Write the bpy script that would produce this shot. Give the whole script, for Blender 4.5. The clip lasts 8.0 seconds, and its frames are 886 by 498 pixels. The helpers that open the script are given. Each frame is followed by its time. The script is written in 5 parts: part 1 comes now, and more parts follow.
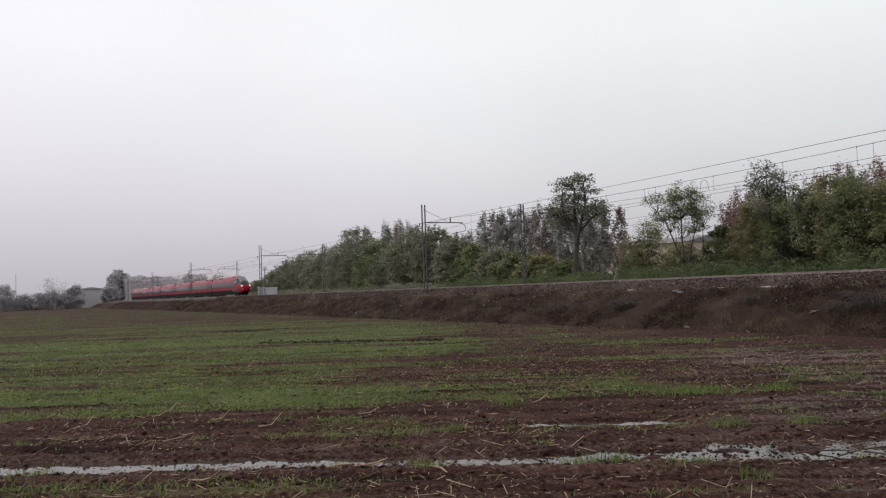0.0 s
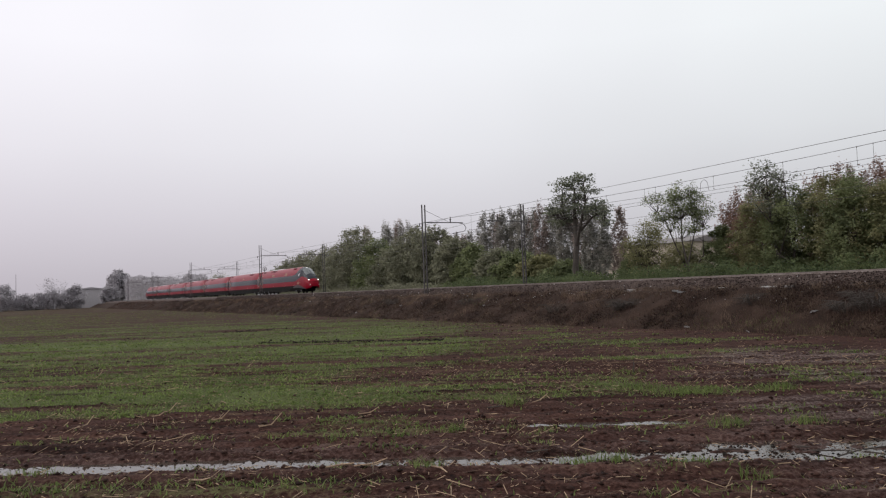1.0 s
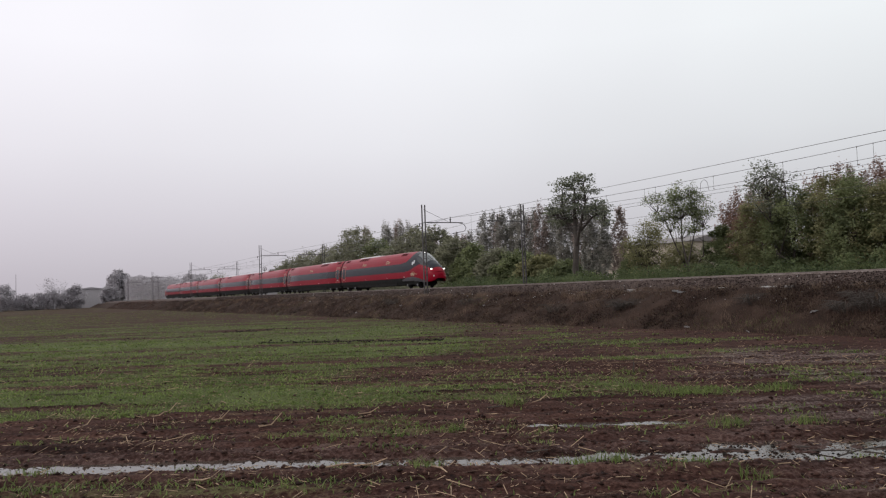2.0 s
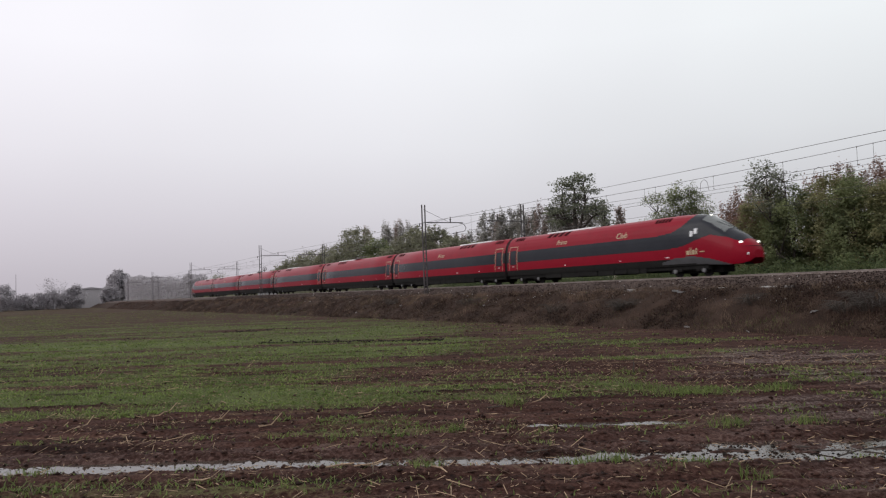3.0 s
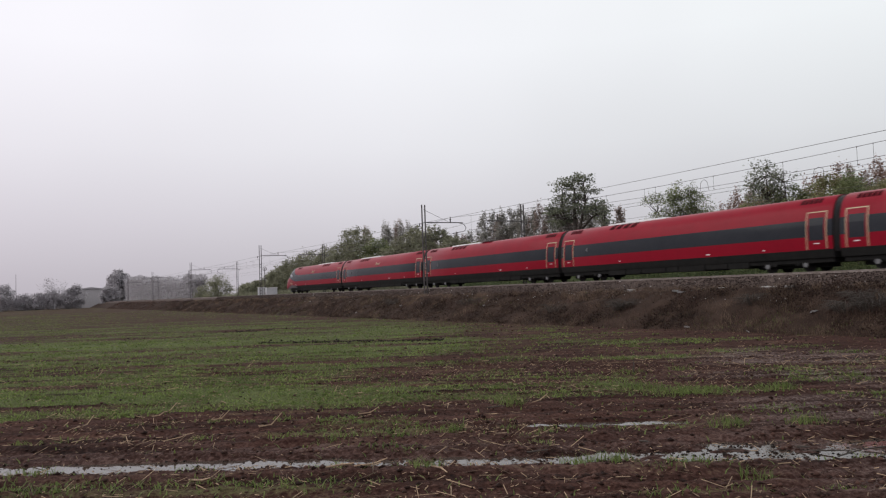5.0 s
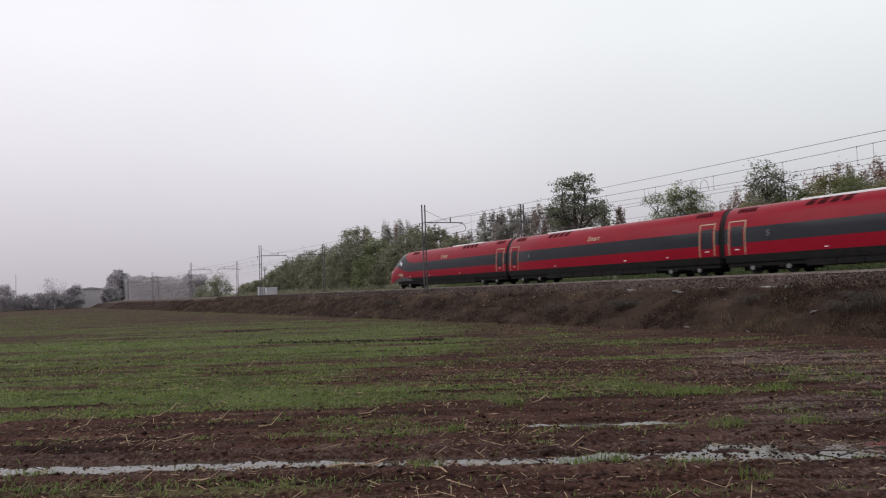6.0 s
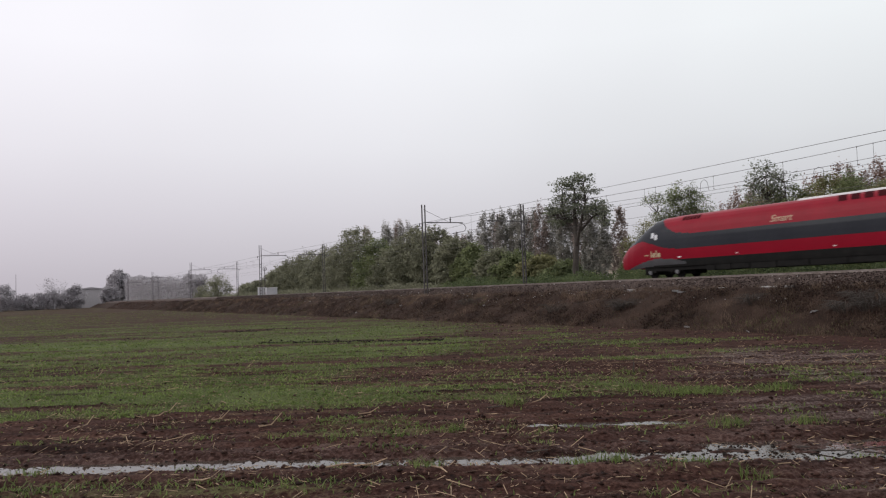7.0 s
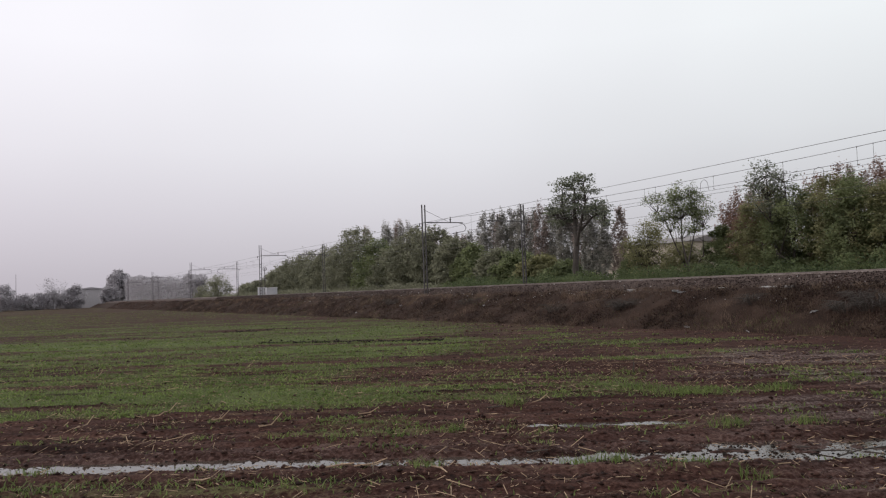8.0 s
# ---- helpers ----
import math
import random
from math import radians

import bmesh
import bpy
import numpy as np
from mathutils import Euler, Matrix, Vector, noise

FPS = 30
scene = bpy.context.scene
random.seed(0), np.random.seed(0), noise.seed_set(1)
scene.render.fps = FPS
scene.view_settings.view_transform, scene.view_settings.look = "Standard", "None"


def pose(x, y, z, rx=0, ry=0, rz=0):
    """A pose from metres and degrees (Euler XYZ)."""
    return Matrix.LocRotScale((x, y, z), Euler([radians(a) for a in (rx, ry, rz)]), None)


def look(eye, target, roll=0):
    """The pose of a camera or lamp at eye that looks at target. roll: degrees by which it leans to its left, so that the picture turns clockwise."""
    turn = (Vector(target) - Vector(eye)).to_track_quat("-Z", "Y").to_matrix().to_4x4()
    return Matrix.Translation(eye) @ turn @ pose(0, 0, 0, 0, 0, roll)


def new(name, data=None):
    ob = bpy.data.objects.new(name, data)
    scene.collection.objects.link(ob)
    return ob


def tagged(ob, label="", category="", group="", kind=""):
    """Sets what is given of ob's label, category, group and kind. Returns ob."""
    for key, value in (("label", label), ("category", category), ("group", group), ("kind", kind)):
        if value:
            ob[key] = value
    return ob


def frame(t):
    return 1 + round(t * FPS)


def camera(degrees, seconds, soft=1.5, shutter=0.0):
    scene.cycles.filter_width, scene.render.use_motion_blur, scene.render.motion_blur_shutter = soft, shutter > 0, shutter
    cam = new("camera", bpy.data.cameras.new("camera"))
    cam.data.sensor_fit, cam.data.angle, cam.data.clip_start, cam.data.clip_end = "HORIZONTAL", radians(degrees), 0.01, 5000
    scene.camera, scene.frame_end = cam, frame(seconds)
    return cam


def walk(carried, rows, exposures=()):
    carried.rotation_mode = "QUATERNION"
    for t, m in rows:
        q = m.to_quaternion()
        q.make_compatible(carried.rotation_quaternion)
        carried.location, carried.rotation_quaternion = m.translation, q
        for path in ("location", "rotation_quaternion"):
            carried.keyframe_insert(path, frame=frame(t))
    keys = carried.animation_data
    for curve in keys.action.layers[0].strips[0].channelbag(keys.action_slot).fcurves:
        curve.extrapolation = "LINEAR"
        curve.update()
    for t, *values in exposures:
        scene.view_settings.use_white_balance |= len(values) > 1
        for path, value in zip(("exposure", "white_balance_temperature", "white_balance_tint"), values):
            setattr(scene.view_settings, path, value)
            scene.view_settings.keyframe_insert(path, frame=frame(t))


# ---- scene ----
# The track runs along x; the train comes from -x towards +x. y points across the track, away from the camera.
EYE = (0.0, 0.0, 2.6)
RAIL = 2.87          # top of rail above the field
TRACK_Y = 43.06      # far track, on which the train runs
NEAR_Y = 39.06       # near track
U = Vector((0.54, 0.84, 0.0)).normalized()   # along the furrows
N = Vector((-0.84, 0.54, 0.0)).normalized()  # across the furrows, away from the camera

cam = camera(59.86, 8.0, soft=1.2, shutter=0.14)
VIEW = look(EYE, (EYE[0] - 87.406, EYE[1] + 48.293, EYE[2] + 5.300), -2.066)
walk(cam, [(0.0, VIEW), (8.0, VIEW)])

# ---- light ----
SUN_ELEV, SUN_ROT = radians(36), radians(212)
world = bpy.data.worlds.new("overcast_sky")
scene.world = world
world.use_nodes = True
wn, wl = world.node_tree.nodes, world.node_tree.links
wn.clear()
w_out = wn.new("ShaderNodeOutputWorld")
w_bg = wn.new("ShaderNodeBackground")
w_sky = wn.new("ShaderNodeTexSky")
w_sky.sky_type, w_sky.sun_disc = "NISHITA", False
w_sky.sun_elevation, w_sky.sun_rotation = SUN_ELEV, SUN_ROT
w_sky.dust_density, w_sky.air_density = 6.0, 1.0
w_dim = wn.new("ShaderNodeVectorMath")
w_dim.operation = "SCALE"
w_dim.inputs["Scale"].default_value = 0.05
w_co = wn.new("ShaderNodeTexCoord")
w_sep = wn.new("ShaderNodeSeparateXYZ")
w_ramp = wn.new("ShaderNodeValToRGB")
stops = ((0.0, (0.53, 0.50, 0.535)), (0.03, (0.58, 0.55, 0.585)), (0.10, (0.72, 0.695, 0.73)), (0.18, (0.86, 0.85, 0.875)),
         (0.30, (1.0, 1.0, 1.02)), (0.55, (1.06, 1.06, 1.07)), (1.0, (1.08, 1.08, 1.08)))
while len(w_ramp.color_ramp.elements) < len(stops):
    w_ramp.color_ramp.elements.new(0.5)
for el, (p_, c_) in zip(w_ramp.color_ramp.elements, stops):
    el.position, el.color = p_, (*c_, 1)
w_noise = wn.new("ShaderNodeTexNoise")
w_noise.inputs["Scale"].default_value, w_noise.inputs["Detail"].default_value = 1.6, 3.0
w_map = wn.new("ShaderNodeMapRange")
w_map.inputs["From Min"].default_value, w_map.inputs["From Max"].default_value = 0.3, 0.7
w_map.inputs["To Min"].default_value, w_map.inputs["To Max"].default_value = 0.95, 1.05
# a thinner cloud cover to one side: the sky is brighter towards the far end of the line
w_side = wn.new("ShaderNodeMapRange")
w_side.inputs["From Min"].default_value, w_side.inputs["From Max"].default_value = -0.2, 0.9
w_tint = wn.new("ShaderNodeMix")
w_tint.data_type = "RGBA"
w_tint.inputs["A"].default_value = (1.05, 1.02, 1.07, 1)
w_tint.inputs["B"].default_value = (0.90, 0.935, 0.935, 1)
w_tone = wn.new("ShaderNodeVectorMath")
w_tone.operation = "MULTIPLY"
w_cloud = wn.new("ShaderNodeVectorMath")
w_cloud.operation = "SCALE"
w_mix = wn.new("ShaderNodeMix")
w_mix.data_type = "RGBA"
w_mix.inputs["Factor"].default_value = 0.93
wl.new(w_co.outputs["Generated"], w_sep.inputs[0])
wl.new(w_co.outputs["Generated"], w_noise.inputs["Vector"])
wl.new(w_sep.outputs["Z"], w_ramp.inputs["Fac"])
wl.new(w_sep.outputs["Y"], w_side.inputs["Value"])
wl.new(w_noise.outputs["Fac"], w_map.inputs["Value"])
wl.new(w_side.outputs["Result"], w_tint.inputs["Factor"])
wl.new(w_ramp.outputs["Color"], w_tone.inputs[0])
wl.new(w_tint.outputs["Result"], w_tone.inputs[1])
wl.new(w_tone.outputs[0], w_cloud.inputs[0])
wl.new(w_map.outputs["Result"], w_cloud.inputs["Scale"])
wl.new(w_sky.outputs["Color"], w_dim.inputs[0])
wl.new(w_dim.outputs[0], w_mix.inputs["A"])
wl.new(w_cloud.outputs[0], w_mix.inputs["B"])
wl.new(w_mix.outputs["Result"], w_bg.inputs["Color"])
w_bg.inputs["Strength"].default_value = 1.0
wl.new(w_bg.outputs[0], w_out.inputs["Surface"])

sun_data = bpy.data.lights.new("sun", "SUN")
sun_data.energy, sun_data.angle, sun_data.color = 1.0, radians(40), (1.0, 0.97, 0.93)
sun = new("sun", sun_data)
sun.matrix_basis = look((0, 0, 60), (44, 70, 0))


# ---- materials ----
def nodes_of(name):
    m = bpy.data.materials.new(name)
    m.use_nodes = True
    nt = m.node_tree
    return m, nt.nodes, nt.links, nt.nodes["Principled BSDF"]


def ramp_node(nodes, pairs):
    r = nodes.new("ShaderNodeValToRGB")
    while len(r.color_ramp.elements) < len(pairs):
        r.color_ramp.elements.new(0.5)
    for el, (at_, c) in zip(r.color_ramp.elements, pairs):
        el.position, el.color = at_, (*c, 1)
    return r


def noise_node(nodes, links, scale, detail=4.0, vec=None, rough=0.55):
    n = nodes.new("ShaderNodeTexNoise")
    n.inputs["Scale"].default_value, n.inputs["Detail"].default_value = scale, detail
    n.inputs["Roughness"].default_value = rough
    if vec is not None:
        links.new(vec, n.inputs["Vector"])
    return n


def surface(name, dark, light, rough=0.8, scale=3.0, fine=40.0, bump=0.3, metal=0.0, island=0.0, spec=0.5, coords="Object", dist=0.01):
    """A surface that varies at two scales, with fine relief."""
    m, nodes, links, b = nodes_of(name)
    co = nodes.new("ShaderNodeTexCoord").outputs[coords]
    n1 = noise_node(nodes, links, scale, 5.0, co)
    n2 = noise_node(nodes, links, fine, 3.0, co)
    mix = nodes.new("ShaderNodeMath")
    mix.operation = "MULTIPLY_ADD"
    mix.inputs[1].default_value, mix.inputs[2].default_value = 0.35, 0.0
    links.new(n2.outputs["Fac"], mix.inputs[0])
    add = nodes.new("ShaderNodeMath")
    add.operation = "MULTIPLY_ADD"
    add.inputs[1].default_value = 0.65
    links.new(n1.outputs["Fac"], add.inputs[0])
    links.new(mix.outputs[0], add.inputs[2])
    fac = add.outputs[0]
    if island:
        g = nodes.new("ShaderNodeNewGeometry")
        o = nodes.new("ShaderNodeMath")
        o.operation = "MULTIPLY_ADD"
        o.inputs[1].default_value = island
        off = nodes.new("ShaderNodeMath")
        off.operation = "SUBTRACT"
        off.inputs[1].default_value = island / 2
        links.new(g.outputs["Random Per Island"], o.inputs[0])
        links.new(fac, off.inputs[0])
        links.new(off.outputs[0], o.inputs[2])
        fac = o.outputs[0]
    r = ramp_node(nodes, ((0.3, dark), (0.7, light)))
    links.new(fac, r.inputs["Fac"])
    links.new(r.outputs["Color"], b.inputs["Base Color"])
    b.inputs["Roughness"].default_value, b.inputs["Metallic"].default_value = rough, metal
    b.inputs["Specular IOR Level"].default_value = spec
    if bump:
        bp = nodes.new("ShaderNodeBump")
        bp.inputs["Strength"].default_value, bp.inputs["Distance"].default_value = bump, dist
        links.new(n2.outputs["Fac"], bp.inputs["Height"])
        links.new(bp.outputs["Normal"], b.inputs["Normal"])
    return m


def leaf_material(name, dark, light, island=0.55):
    m, nodes, links, b = nodes_of(name)
    g = nodes.new("ShaderNodeNewGeometry")
    co = nodes.new("ShaderNodeTexCoord").outputs["Object"]
    n = noise_node(nodes, links, 0.45, 3.0, co)
    a = nodes.new("ShaderNodeMath")
    a.operation = "MULTIPLY_ADD"
    a.inputs[1].default_value = island * 0.5
    links.new(g.outputs["Random Per Island"], a.inputs[0])
    s = nodes.new("ShaderNodeMath")
    s.operation = "SUBTRACT"
    s.inputs[1].default_value = island * 0.25
    links.new(n.outputs["Fac"], s.inputs[0])
    links.new(s.outputs[0], a.inputs[2])
    r = ramp_node(nodes, ((0.25, dark), (0.75, light)))
    links.new(a.outputs[0], r.inputs["Fac"])
    links.new(r.outputs["Color"], b.inputs["Base Color"])
    b.inputs["Roughness"].default_value = 0.6
    b.inputs["Specular IOR Level"].default_value = 0.2
    tl = nodes.new("ShaderNodeBsdfTranslucent")
    links.new(r.outputs["Color"], tl.inputs["Color"])
    mx = nodes.new("ShaderNodeMixShader")
    mx.inputs["Fac"].default_value = 0.5
    links.new(b.outputs[0], mx.inputs[1])
    links.new(tl.outputs[0], mx.inputs[2])
    links.new(mx.outputs[0], nodes["Material Output"].inputs["Surface"])
    return m


M = {}
M["red"] = surface("red_paint", (0.185, 0.0032, 0.0130), (0.235, 0.0045, 0.0170), rough=0.30, scale=0.6, fine=9.0, bump=0.02, spec=0.10)
M["band"] = surface("tinted_window_glass", (0.020, 0.022, 0.028), (0.030, 0.032, 0.038), rough=0.16, scale=0.5, fine=6.0, bump=0.006, spec=0.09)
M["black"] = surface("grimy_black_underframe", (0.006, 0.006, 0.006), (0.016, 0.015, 0.014), rough=0.85, scale=2.0, fine=18.0, bump=0.3, spec=0.15)
M["bellows"] = surface("rubber_bellows", (0.010, 0.010, 0.011), (0.020, 0.020, 0.021), rough=0.7, scale=4.0, fine=30.0, bump=0.2)
M["silver"] = surface("silver_grey_paint", (0.10, 0.10, 0.105), (0.16, 0.16, 0.165), rough=0.4, scale=1.5, fine=12.0, bump=0.02)
M["fairing"] = surface("dark_grey_fairing_paint", (0.040, 0.040, 0.044), (0.065, 0.065, 0.070), rough=0.35, scale=1.5, fine=12.0, bump=0.02)
M["gold"] = surface("gold_paint", (0.36, 0.27, 0.16), (0.46, 0.36, 0.23), rough=0.45, scale=3.0, fine=20.0, bump=0.02)
M["white"] = surface("white_paint", (0.70, 0.70, 0.70), (0.82, 0.82, 0.82), rough=0.5, scale=3.0, fine=20.0, bump=0.02)
# white highlight on the train roof, put into the colour; cabinet lids share it
M["rooftop"] = surface("roof_highlight_grey", (0.62, 0.60, 0.61), (0.78, 0.76, 0.77), rough=0.5, scale=1.5, fine=14.0, bump=0.05)
M["vent"] = surface("dark_red_vent", (0.030, 0.004, 0.006), (0.050, 0.006, 0.008), rough=0.8, scale=3.0, fine=20.0, bump=0.1, spec=0.05)
M["steel"] = surface("weathered_steel", (0.10, 0.09, 0.085), (0.20, 0.18, 0.17), rough=0.55, scale=3.0, fine=25.0, bump=0.15, metal=0.6)
M["rail"] = surface("rail_steel", (0.16, 0.125, 0.105), (0.32, 0.28, 0.26), rough=0.4, scale=2.0, fine=20.0, bump=0.1, metal=0.6)
M["pole"] = surface("weathered_pole_steel", (0.040, 0.036, 0.036), (0.080, 0.073, 0.073), rough=0.6, scale=1.2, fine=14.0, bump=0.15, metal=0.2)
M["wire"] = surface("copper_wire", (0.06, 0.055, 0.055), (0.10, 0.09, 0.09), rough=0.5, scale=2.0, fine=20.0, bump=0.0, metal=0.4)
M["ballast"] = surface("ballast_stone", (0.020, 0.0135, 0.0115), (0.090, 0.068, 0.060), spec=0.1, rough=0.9, scale=2.5, fine=16.0, bump=0.6, island=0.9)
M["concrete"] = surface("sleeper_concrete", (0.19, 0.18, 0.17), (0.29, 0.28, 0.27), rough=0.85, scale=2.0, fine=25.0, bump=0.3)
M["bark"] = surface("tree_bark", (0.030, 0.024, 0.020), (0.075, 0.062, 0.052), rough=0.9, scale=5.0, fine=35.0, bump=0.5)
M["straw"] = surface("dry_maize_straw", (0.075, 0.043, 0.025), (0.34, 0.24, 0.15), rough=0.7, scale=2.0, fine=30.0, bump=0.2, island=0.9)
M["litter"] = surface("white_litter", (0.45, 0.45, 0.46), (0.7, 0.7, 0.7), rough=0.6, scale=3.0, fine=20.0, bump=0.1)
# haze over the far building, put into its wall colour
M["hazy_plaster"] = surface("haze_paled_plaster", (0.34, 0.327, 0.335), (0.42, 0.405, 0.415), rough=0.9, scale=0.5, fine=6.0, bump=0.1)
M["plaster"] = surface("ochre_plaster", (0.34, 0.29, 0.23), (0.46, 0.40, 0.33), rough=0.9, scale=0.5, fine=6.0, bump=0.1)
M["tiles"] = surface("dull_roof_sheets", (0.13, 0.12, 0.12), (0.22, 0.20, 0.19), rough=0.8, scale=0.6, fine=6.0, bump=0.2)
M["grey_box"] = surface("grey_cabinet_paint", (0.40, 0.40, 0.42), (0.52, 0.52, 0.54), rough=0.5, scale=1.5, fine=12.0, bump=0.05)
M["leaf_green"] = leaf_material("green_leaves", (0.082, 0.100, 0.052), (0.255, 0.285, 0.135))
M["leaf_olive"] = leaf_material("olive_leaves", (0.112, 0.114, 0.058), (0.315, 0.300, 0.150))
M["leaf_dark"] = leaf_material("dark_green_leaves", (0.082, 0.094, 0.070), (0.240, 0.255, 0.172))
M["leaf_russet"] = leaf_material("russet_leaves", (0.150, 0.100, 0.080), (0.360, 0.222, 0.172))
# haze put into paler leaf colours for the poplars and the bushes further along
M["leaf_poplar"] = leaf_material("haze_greyed_poplar_leaves", (0.200, 0.195, 0.175), (0.400, 0.380, 0.330))
M["leaf_mist"] = leaf_material("haze_dulled_green_leaves", (0.145, 0.150, 0.104), (0.300, 0.298, 0.200))
M["leaf_rose"] = leaf_material("brownish_poplar_leaves", (0.210, 0.168, 0.148), (0.400, 0.320, 0.280))
M["leaf_shrub"] = leaf_material("low_shrub_leaves", (0.040, 0.060, 0.028), (0.150, 0.185, 0.078))
# distance haze, put into pale colours: far foliage, bark, mast and far roof
M["leaf_far"] = leaf_material("haze_paled_leaves", (0.43, 0.41, 0.43), (0.48, 0.46, 0.48), 0.3)
M["bark_far"] = surface("haze_paled_grey", (0.27, 0.26, 0.27), (0.34, 0.33, 0.34), rough=0.9, scale=2.0, fine=9.0, bump=0.1)
M["grass"] = leaf_material("sprouting_grass", (0.070, 0.100, 0.030), (0.200, 0.255, 0.078))
M["weed"] = leaf_material("withered_weeds", (0.018, 0.0110, 0.0090), (0.150, 0.096, 0.078))
M["black_soil"] = surface("black_soil_lumps", (0.006, 0.0045, 0.004), (0.018, 0.0125, 0.0105), spec=0.1, rough=0.7, scale=3.0, fine=30.0, bump=0.6, island=0.7)
M["pale_stone"] = surface("pale_stone", (0.30, 0.28, 0.27), (0.55, 0.53, 0.52), rough=0.9, scale=4.0, fine=30.0, bump=0.3, island=0.9)
M["dock"] = leaf_material("dark_withered_leaves", (0.012, 0.008, 0.007), (0.075, 0.048, 0.038))
M["dry"] = leaf_material("bleached_dead_grass", (0.075, 0.050, 0.036), (0.260, 0.190, 0.135))
M["clod"] = surface("wet_soil_clods", (0.016, 0.0078, 0.006), (0.075, 0.040, 0.031), spec=0.1, rough=0.75, scale=3.0, fine=30.0, bump=0.6, island=0.7)


def water_material():
    m, nodes, links, b = nodes_of("muddy_water")
    co = nodes.new("ShaderNodeTexCoord").outputs["Object"]
    n = noise_node(nodes, links, 9.0, 2.0, co)
    bp = nodes.new("ShaderNodeBump")
    bp.inputs["Strength"].default_value, bp.inputs["Distance"].default_value = 0.06, 0.01
    links.new(n.outputs["Fac"], bp.inputs["Height"])
    links.new(bp.outputs["Normal"], b.inputs["Normal"])
    b.inputs["Base Color"].default_value = (0.050, 0.038, 0.031, 1)
    b.inputs["Roughness"].default_value = 0.06
    b.inputs["IOR"].default_value = 1.33
    return m


M["water"] = water_material()


def soil_material():
    """Wet ploughed soil, striped along the furrows, with sprouting green in bands and patches."""
    m, nodes, links, b = nodes_of("ploughed_soil")
    co = nodes.new("ShaderNodeTexCoord").outputs["Object"]
    turn = nodes.new("ShaderNodeMapping")
    turn.inputs["Rotation"].default_value = (0, 0, -math.atan2(U.y, U.x))
    links.new(co, turn.inputs["Vector"])
    long_ = nodes.new("ShaderNodeMapping")
    long_.inputs["Scale"].default_value = (0.10, 1.0, 1.0)
    links.new(turn.outputs[0], long_.inputs["Vector"])
    big = noise_node(nodes, links, 0.35, 4.0, long_.outputs[0])
    mid = noise_node(nodes, links, 2.2, 5.0, long_.outputs[0])
    fine = noise_node(nodes, links, 14.0, 5.0, co, 0.65)
    soil = ramp_node(nodes, ((0.37, (0.0080, 0.0034, 0.0026)), (0.50, (0.039, 0.0178, 0.0136)), (0.64, (0.100, 0.054, 0.042))))
    m1 = nodes.new("ShaderNodeMix")
    m1.data_type = "FLOAT"
    m1.inputs["Factor"].default_value = 0.5
    links.new(fine.outputs["Fac"], m1.inputs["A"])
    links.new(mid.outputs["Fac"], m1.inputs["B"])
    links.new(m1.outputs["Result"], soil.inputs["Fac"])
    green = ramp_node(nodes, ((0.3, (0.040, 0.051, 0.017)), (0.7, (0.112, 0.128, 0.050))))
    links.new(fine.outputs["Fac"], green.inputs["Fac"])
    att = nodes.new("ShaderNodeAttribute")
    att.attribute_name = "green"
    g1 = nodes.new("ShaderNodeMath")
    g1.operation = "MULTIPLY_ADD"
    g1.inputs[1].default_value = 1.5
    links.new(mid.outputs["Fac"], g1.inputs[0])
    sub = nodes.new("ShaderNodeMath")
    sub.operation = "SUBTRACT"
    sub.inputs[1].default_value = 1.15
    links.new(att.outputs["Fac"], sub.inputs[0])
    links.new(sub.outputs[0], g1.inputs[2])
    g2 = nodes.new("ShaderNodeMath")
    g2.operation = "MULTIPLY_ADD"
    g2.inputs[1].default_value = 0.8
    links.new(fine.outputs["Fac"], g2.inputs[0])
    links.new(g1.outputs[0], g2.inputs[2])
    sharp = nodes.new("ShaderNodeMapRange")
    sharp.inputs["From Min"].default_value, sharp.inputs["From Max"].default_value = 0.25, 0.75
    links.new(g2.outputs[0], sharp.inputs["Value"])
    mix = nodes.new("ShaderNodeMix")
    mix.data_type = "RGBA"
    links.new(sharp.outputs["Result"], mix.inputs["Factor"])
    links.new(soil.outputs["Color"], mix.inputs["A"])
    links.new(green.outputs["Color"], mix.inputs["B"])
    links.new(mix.outputs["Result"], b.inputs["Base Color"])
    wet = nodes.new("ShaderNodeAttribute")
    wet.attribute_name = "wet"
    rr = nodes.new("ShaderNodeMapRange")
    rr.inputs["From Min"].default_value, rr.inputs["From Max"].default_value = 0.0, 1.0
    rr.inputs["To Min"].default_value, rr.inputs["To Max"].default_value = 0.85, 0.35
    film = nodes.new("ShaderNodeMapRange")
    film.inputs["From Min"].default_value, film.inputs["From Max"].default_value = 0.44, 0.62
    links.new(m1.outputs["Result"], film.inputs["Value"])
    wm = nodes.new("ShaderNodeMath")
    wm.operation = "MULTIPLY"
    links.new(wet.outputs["Fac"], wm.inputs[0])
    links.new(film.outputs["Result"], wm.inputs[1])
    links.new(wm.outputs[0], rr.inputs["Value"])
    links.new(rr.outputs["Result"], b.inputs["Roughness"])
    sheen = nodes.new("ShaderNodeMath")
    sheen.operation = "MULTIPLY_ADD"
    sheen.inputs[1].default_value, sheen.inputs[2].default_value = 0.26, 0.06
    links.new(wm.outputs[0], sheen.inputs[0])
    links.new(sheen.outputs[0], b.inputs["Specular IOR Level"])
    bp = nodes.new("ShaderNodeBump")
    bp.inputs["Strength"].default_value, bp.inputs["Distance"].default_value = 0.9, 0.05
    links.new(fine.outputs["Fac"], bp.inputs["Height"])
    links.new(bp.outputs["Normal"], b.inputs["Normal"])
    return m


